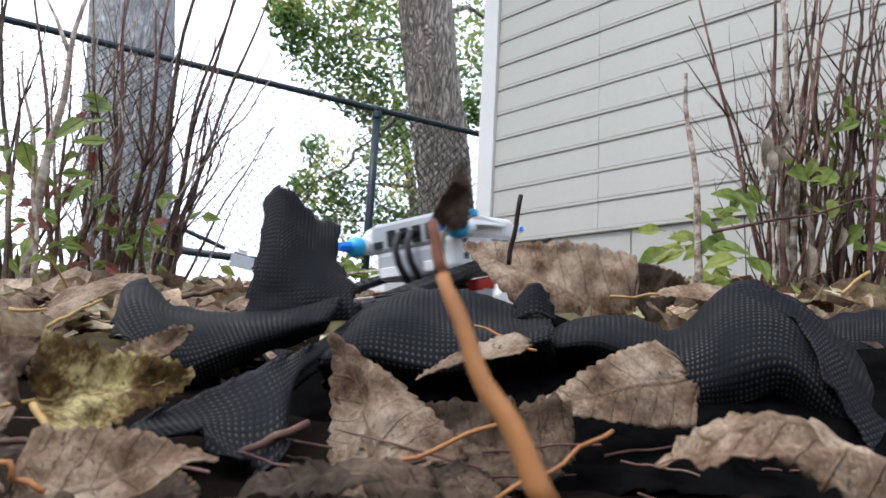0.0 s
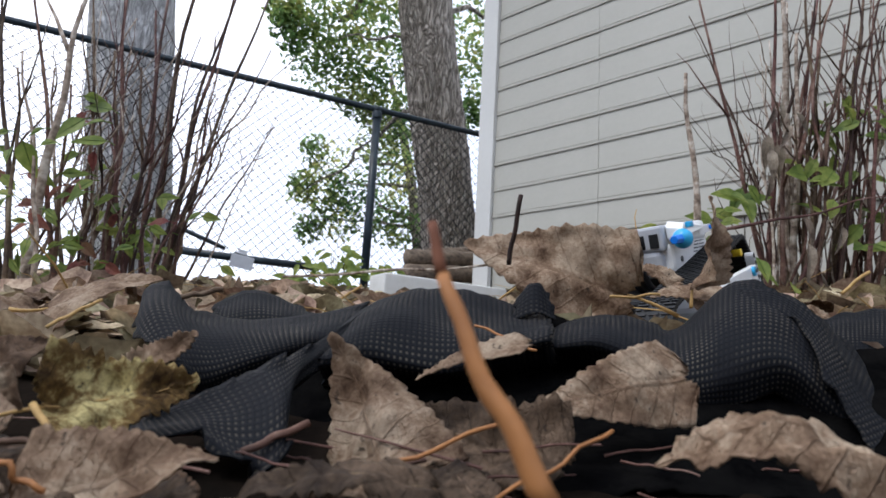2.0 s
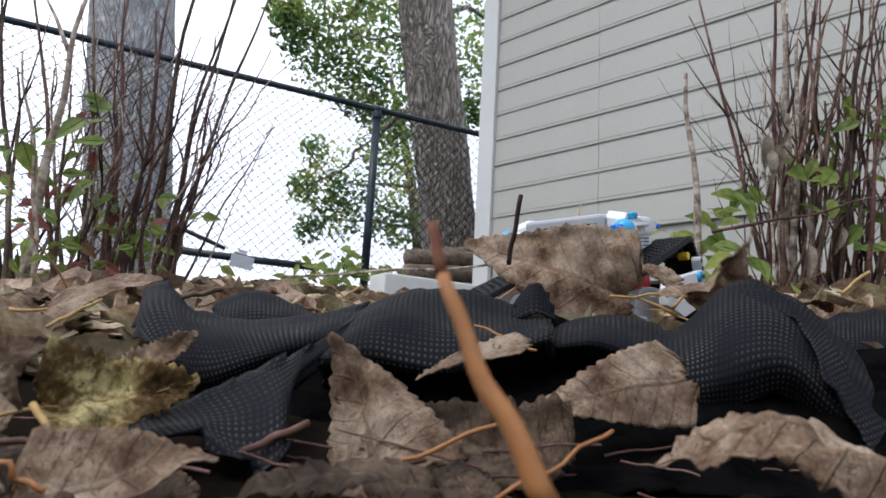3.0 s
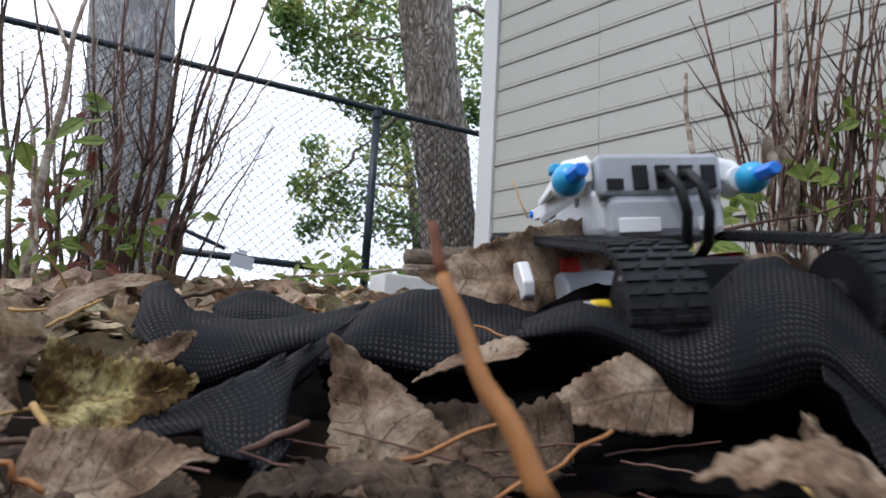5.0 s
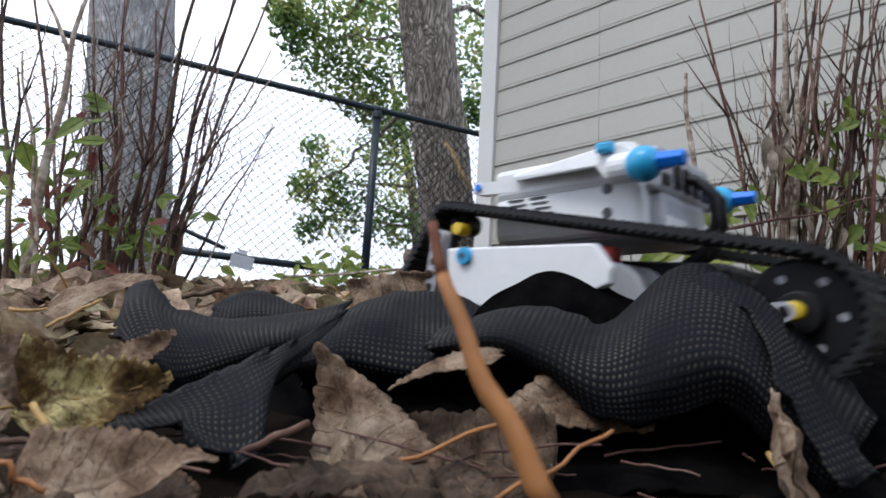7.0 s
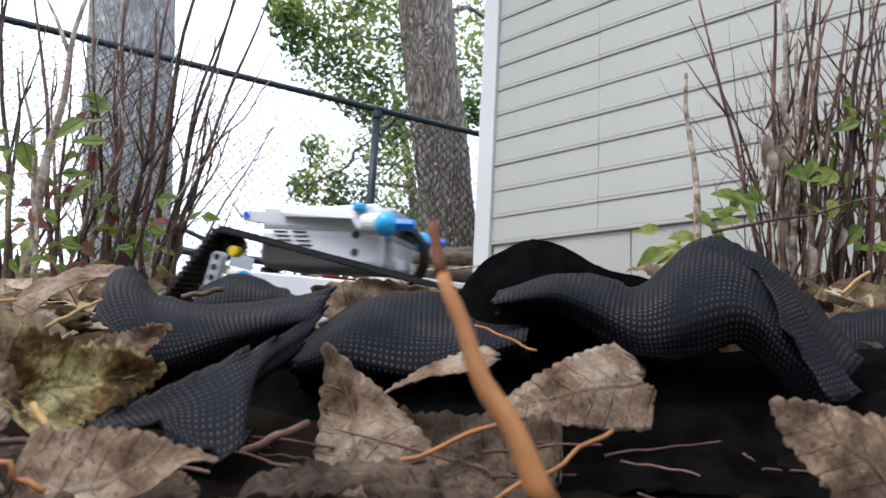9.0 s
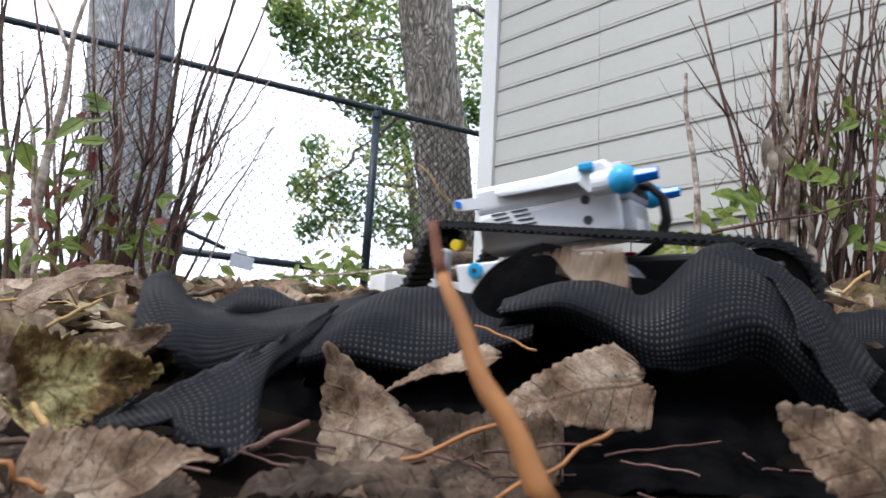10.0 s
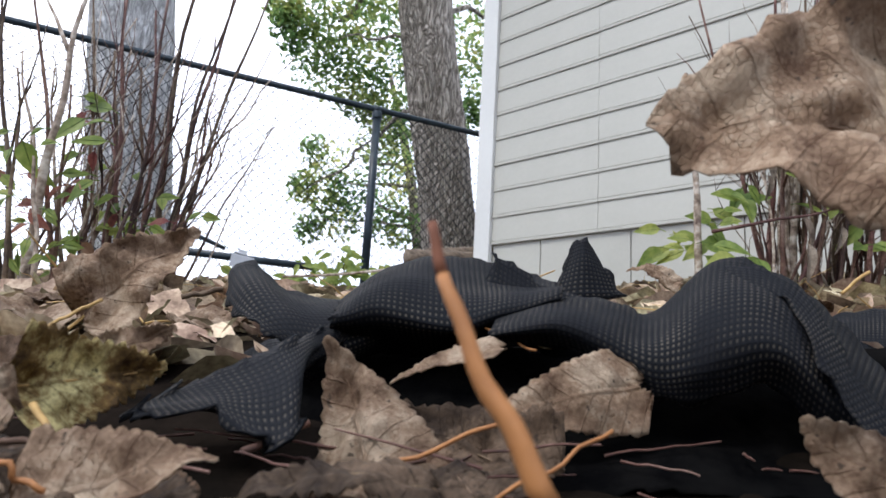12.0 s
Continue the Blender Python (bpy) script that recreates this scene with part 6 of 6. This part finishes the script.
    sway(CLOTH["left_back"], [(0.0, (0, 0, -0.03), o), (0.4, o, o), (7.0, o, o), (8.8, (-0.015, 0, 0.004), o), (9.3, (0.0, 0.01, 0.022), o), (9.7, (0.005, 0.01, 0.018), o), (10.1, (0.0, 0, -0.005), o), (10.5, (0.02, 0, -0.03), o)])
    sway(CLOTH["lump"], [(0.0, o, o), (4.9, o, o), (5.5, (-0.006, 0, -0.004), o), (6.5, (-0.01, 0, -0.002), o), (9.5, (-0.012, 0, -0.002), o), (10.1, (-0.008, 0, 0.002), o), (10.6, (0, 0, 0.016), o), (12.0, (0.004, 0, 0.019), o)])
    sway(CLOTH["flap"], [(0.0, o, o), (4.9, o, o), (5.5, (-0.005, 0, 0), o), (7.2, (-0.008, 0, 0.002), o), (8.8, (-0.015, 0, 0.002), (0, -3, 0)), (9.8, (-0.015, 0, 0.002), (0, -3, 0)), (10.3, (0, 0, 0.006), o), (10.6, (0.004, 0, 0.008), o)])
    sway(CLOTH["ridge"], [(0.00, (0.000, 0.000, 0.000), o), (4.40, (0.000, 0.000, 0.000), o), (4.80, (-0.021, -0.030, 0.007), o), (5.00, (-0.015, -0.050, 0.003), o), (5.20, (-0.009, -0.065, -0.013), o), (5.35, (-0.020, -0.077, -0.031), o), (5.50, (-0.029, -0.080, -0.046), o), (6.00, (-0.031, -0.083, -0.046), o), (6.25, (-0.040, -0.083, -0.028), o), (6.60, (-0.049, -0.073, 0.000), o), (7.00, (-0.053, -0.060, -0.004), o), (7.20, (-0.042, -0.040, 0.019), o), (8.80, (-0.023, -0.010, 0.021), o), (9.70, (-0.022, -0.010, 0.020), o), (10.10, (-0.020, -0.025, 0.013), o), (10.40, (-0.018, -0.040, 0.006), o), (10.80, (-0.018, -0.045, 0.006), o), (11.20, (-0.015, -0.045, 0.000), o), (11.80, (-0.027, -0.040, 0.000), o), (12.00, (-0.026, -0.040, 0.004), o)])
    sway(CLOTH["strap"], [(0.00, (0.000, 0.000, 0.000), o), (4.40, (0.000, 0.000, 0.000), o), (4.80, (-0.021, -0.030, 0.007), o), (5.20, (-0.029, -0.060, -0.018), o), (5.50, (-0.035, -0.077, -0.032), o), (5.70, (-0.057, -0.085, -0.006), (0, 8, 0)), (6.00, (-0.063, -0.083, -0.007), (0, 4, 0)), (6.60, (-0.049, -0.073, 0.000), o), (7.00, (-0.053, -0.060, -0.004), o), (7.20, (-0.042, -0.040, 0.019), o), (8.80, (-0.023, -0.010, 0.021), o), (9.70, (-0.022, -0.010, 0.020), o), (10.10, (-0.020, -0.025, 0.013), o), (10.40, (-0.018, -0.040, 0.006), o), (10.80, (-0.018, -0.045, 0.006), o), (11.20, (-0.015, -0.045, 0.000), o), (11.80, (-0.027, -0.040, 0.000), o), (12.00, (-0.026, -0.040, 0.004), o)])
    sway(CLOTH["tab"], [(0.0, o, o), (4.7, o, o), (5.1, (0, 0, -0.025), o)])
    sway(CLOTH["hump"], [(0.00, (0.000, 0.000, -0.050), (12, 0, 0)), (4.40, (0.000, 0.000, -0.050), (12, 0, 0)), (4.75, (0.010, -0.030, -0.055), (6, 0, -10)), (5.0, (0.023, -0.035, -0.030), (0, 0, -16)), (5.2, (0.014, -0.050, -0.049), (0, 0, -24)), (5.50, (-0.005, -0.055, -0.045), (0, 0, -24)), (5.62, (-0.002, -0.065, -0.023), (0, 0, -24)), (5.72, (0.002, -0.070, -0.007), (0, 0, -24)), (5.85, (0.001, -0.070, -0.016), (0, 0, -24)), (6.00, (-0.002, -0.067, -0.020), (0, 0, -24)), (6.30, (-0.007, -0.062, -0.026), (0, 0, -24)), (6.60, (-0.009, -0.058, -0.029), (0, 0, -24)), (7.00, (-0.006, -0.050, -0.026), (0, 0, -20)), (7.20, (-0.005, -0.040, -0.018), (0, 0, -16)), (8.80, (0.000, 0.000, 0.000), o), (9.90, o, o), (10.1, (0.01, 0, -0.012), (0, 0, -6)), (10.35, (0.01, 0, -0.05), (12, 0, 0))])
    sway(CLOTH["late_wing"], [(0.0, (0, 0, -0.05), (20, 0, 0)), (10.2, (0, 0, -0.05), (20, 0, 0)), (10.5, (0, 0, -0.012), o), (10.8, o, o)])
    sway(CLOTH["late_cone"], [(0.0, (0, 0, -0.06), o), (10.4, (0, 0, -0.06), o), (10.8, o, o)])
    for ob in LOOSE:
        sway(ob, [(0.0, o, o), (4.5, o, o), (4.9, (-0.01, 0, -0.03), o), (5.2, (-0.01, 0, -0.07), o)])
    # leaves pushed, dragged and thrown about
    for key in ("yellow", "lobe"):
        sway(LEAF[key], [(0.0, (-0.002, 0, 0.002), o), (0.4, o, o), (4.8, o, o), (5.6, (-0.004, 0, 0), o), (6.8, (-0.008, 0, 0), (0, 0, 6)), (8.8, (-0.011, 0, 0.003), (8, 6, 10)), (9.7, (-0.011, 0, 0.003), (8, 6, 10)), (10.2, (-0.012, 0, 0.003), (10, 10, 14)), (10.6, (-0.010, 0, 0.004), (14, 12, 16))])
    for key in ("middle", "fold"):
        sway(LEAF[key], [(0.0, o, o), (4.9, o, o), (5.4, (-0.004, 0, -0.005), (0, 2, 0)), (6.2, (-0.006, 0, -0.004), o), (8.8, (-0.004, 0, -0.005), (0, 4, 0)), (12.0, (-0.003, 0, -0.002), (0, 3, 0))])
    sway(LEAF["strip"], [(0.0, o, o), (4.9, o, o), (5.3, (-0.008, 0, -0.008), (0, 4, 0)), (6.3, (-0.01, 0, -0.004), o), (8.8, (-0.012, 0, -0.006), o), (12.0, (-0.01, 0, -0.002), o)])
    sway(LEAF["pale_right"], [(0.0, o, o), (4.9, o, o), (5.3, (-0.013, -0.005, -0.017), (0, 0, 0)), (5.8, (-0.014, 0, -0.012), o), (6.4, (-0.015, 0, -0.003), o), (9.5, (-0.017, 0, -0.002), o), (12.0, (-0.018, 0, -0.004), o)])
    sway(LEAF["low_right"], [(0.0, o, o), (4.8, o, o), (5.1, (0.025, 0, -0.015), (0, 15, 0)), (5.4, (0.07, 0, -0.04), (0, 30, 0))])
    sway(LEAF["right_low"], [(0.0, (0.09, 0, -0.04), (0, 25, 75)), (4.7, (0.06, 0.01, -0.03), (0, 25, 75)), (5.1, (-0.016, 0.003, -0.001), (0, -25, 75)), (7.2, (-0.016, 0.003, -0.001), (0, -25, 75)), (8.5, o, o), (9.8, (0.002, 0, 0), o), (10.4, (0.005, 0, -0.006), (0, 4, 0)), (12.0, (0.008, 0, -0.006), (0, 5, 0))])
    glide(LEAF["screen"], [(0.0, (0.068, 0.437, 0.125), (0, 8, 0)), (0.2, (0.065, 0.435, 0.134), (0, 3, 0)), (0.45, (0.071, 0.435, 0.134), o), (4.5, (0.071, 0.435, 0.134), o), (4.8, (0.053, 0.395, 0.125), (0, -10, 10)), (5.1, (0.042, 0.377, 0.111), (10, -20, 20)), (5.5, (0.040, 0.388, 0.105), (20, -20, 20)), (6.0, (0.026, 0.399, 0.102), (25, -10, 10)), (6.5, (0.006, 0.400, 0.099), (30, 0, 0)), (7.2, (-0.006, 0.401, 0.095), (30, 0, 0)), (8.8, (-0.029, 0.421, 0.094), (40, 0, 0)), (10.0, (-0.029, 0.423, 0.087), (40, 0, 0)), (10.4, (-0.020, 0.427, 0.065), (50, 0, 0))])
    sway(LEAF["flat_back"], [(0.0, o, o), (4.6, o, o), (4.9, (0.01, 0, -0.02), o), (5.3, (0.02, 0, -0.05), (20, 0, 0))])
    glide(LEAF["torn"], [(0.0, (0.152, 0.422, 0.089), (0, -40, 0)), (0.2, (0.144, 0.417, 0.118), (0, -40, 0)), (0.4, (0.149, 0.398, 0.162), (0, -25, 30)), (0.6, (0.153, 0.389, 0.155), (0, -12, 10)), (0.9, (0.162, 0.390, 0.150), o), (1.5, (0.163, 0.390, 0.150), o), (2.7, (0.165, 0.390, 0.149), o), (2.9, (0.170, 0.391, 0.145), (0, 20, 0)), (3.05, (0.181, 0.394, 0.132), (0, 45, 0)), (3.3, (0.202, 0.408, 0.111), (20, 70, 0)), (3.8, (0.210, 0.411, 0.092), (40, 80, 0))])
    glide(LEAF["tumbler"], [(0.0, (0.005, 0.319, 0.151), o), (0.1, (0.035, 0.345, 0.175), (0, 40, 30)), (0.2, (0.082, 0.382, 0.191), (0, 80, 60)), (0.3, (0.138, 0.425, 0.178), (0, 130, 80)), (0.4, (0.199, 0.492, 0.151), (0, 170, 90)), (0.6, (0.214, 0.517, 0.125), (20, 190, 90)), (0.9, (0.215, 0.519, 0.116), (20, 190, 90))])
    sway(LEAF["hidden_dark"], [(0.0, o, o), (0.2, (0.006, 0, -0.006), (0, 8, 0)), (0.4, (0.015, 0, -0.03), (0, 25, 0)), (0.6, (0.02, 0, -0.06), (0, 30, 0))])
    sway(LEAF["upright_left"], [(0.0, (-0.02, 0, -0.09), (50, 0, 0)), (9.9, (-0.02, 0, -0.09), (50, 0, 0)), (10.1, (-0.02, 0, -0.04), (30, 0, 0)), (10.3, (-0.008, 0, -0.01), (8, 0, 0)), (10.6, o, o), (12.0, (0.001, 0, 0), (0, 1, 0))])
    sway(LEAF["back_left"], [(0.0, o, o), (7.0, o, o), (8.8, (-0.02, 0, 0.005), o), (10.0, (-0.02, 0, 0.005), o), (10.4, (-0.02, 0.02, -0.01), o)])
    glide(LEAF["thrown"], [(0.0, (0.063, 0.377, 0.009), (60, 60, 0)), (9.8, (0.063, 0.375, 0.018), (60, 60, 0)), (10.0, (0.064, 0.358, 0.107), (20, 70, 0)), (10.15, (0.070, 0.342, 0.133), (0, 70, 0)), (10.3, (0.075, 0.322, 0.135), (0, 60, 0)), (10.5, (0.100, 0.287, 0.154), o), (10.7, (0.149, 0.265, 0.164), (0, 25, 20)), (10.9, (0.203, 0.253, 0.172), (0, 60, 40)), (11.2, (0.267, 0.257, 0.152), (0, 80, 60)), (12.0, (0.288, 0.278, 0.046), (40, 90, 60))])
    glide(LEAF["dark_top"], [(0.0, (0.095, 0.368, 0.055), (40, 0, 0)), (10.0, (0.094, 0.365, 0.070), (40, 0, 0)), (10.2, (0.083, 0.356, 0.117), o), (10.5, (0.090, 0.353, 0.129), o), (10.8, (0.102, 0.355, 0.118), o), (11.2, (0.129, 0.355, 0.123), (0, 4, 0)), (11.4, (0.136, 0.356, 0.118), (0, 8, 0)), (11.6, (0.152, 0.359, 0.099), (10, 20, 0)), (11.8, (0.160, 0.364, 0.074), (20, 20, 0))])
    glide(LEAF["gold"], [(0.0, (0.166, 0.365, 0.068), (30, 0, 0)), (10.1, (0.153, 0.364, 0.074), (30, -30, 0)), (10.3, (0.141, 0.327, 0.107), (0, -20, 0)), (10.5, (0.144, 0.302, 0.134), o), (10.7, (0.187, 0.280, 0.138), (0, 30, 20)), (10.9, (0.229, 0.274, 0.118), (0, 60, 30)), (11.3, (0.271, 0.289, 0.040), (0, 90, 30))])
    glide(LEAF["shell_rider"], [(0.0, (0.178, 0.363, 0.081), o), (4.3, (0.168, 0.359, 0.100), o), (4.8, (0.175, 0.341, 0.138), o), (5.0, (0.178, 0.334, 0.125), (0, 10, 0)), (5.2, (0.189, 0.329, 0.098), (0, 20, 0)), (5.6, (0.191, 0.325, 0.064), (0, 30, 0)), (10.1, (0.191, 0.324, 0.069), (0, 30, 0)), (10.3, (0.180, 0.308, 0.102), (0, 30, 0)), (10.5, (0.179, 0.282, 0.127), (0, 10, 0)), (10.7, (0.214, 0.273, 0.125), (0, 40, 0)), (11.0, (0.270, 0.284, 0.064), (0, 80, 0))])
    glide(LEAF["front_rider"], [(0.0, (0.115, 0.367, 0.059), o), (10.6, (0.114, 0.363, 0.078), (0, -40, 0)), (10.8, (0.101, 0.325, 0.120), (0, -30, 0)), (10.95, (0.098, 0.301, 0.135), (0, -15, 0)), (11.1, (0.111, 0.288, 0.152), (0, -5, 0)), (11.2, (0.127, 0.286, 0.159), o), (11.4, (0.157, 0.276, 0.162), (0, 15, 0)), (11.6, (0.205, 0.267, 0.154), (0, 40, 0)), (12.0, (0.270, 0.284, 0.064), (0, 80, 0))])
    glide(LEAF["close"], [(0.0, (0.259, 0.213, 0.066), (70, 0, 0)), (11.2, (0.257, 0.208, 0.092), (70, 0, 0)), (11.4, (0.209, 0.204, 0.111), (70, 0, 0)), (11.6, (0.141, 0.203, 0.115), (65, 5, 0)), (11.7, (0.125, 0.201, 0.129), (35, 4, 0)), (11.8, (0.105, 0.174, 0.128), (6, 2, 0)), (12.0, (0.104, 0.172, 0.129), o)])


motions()
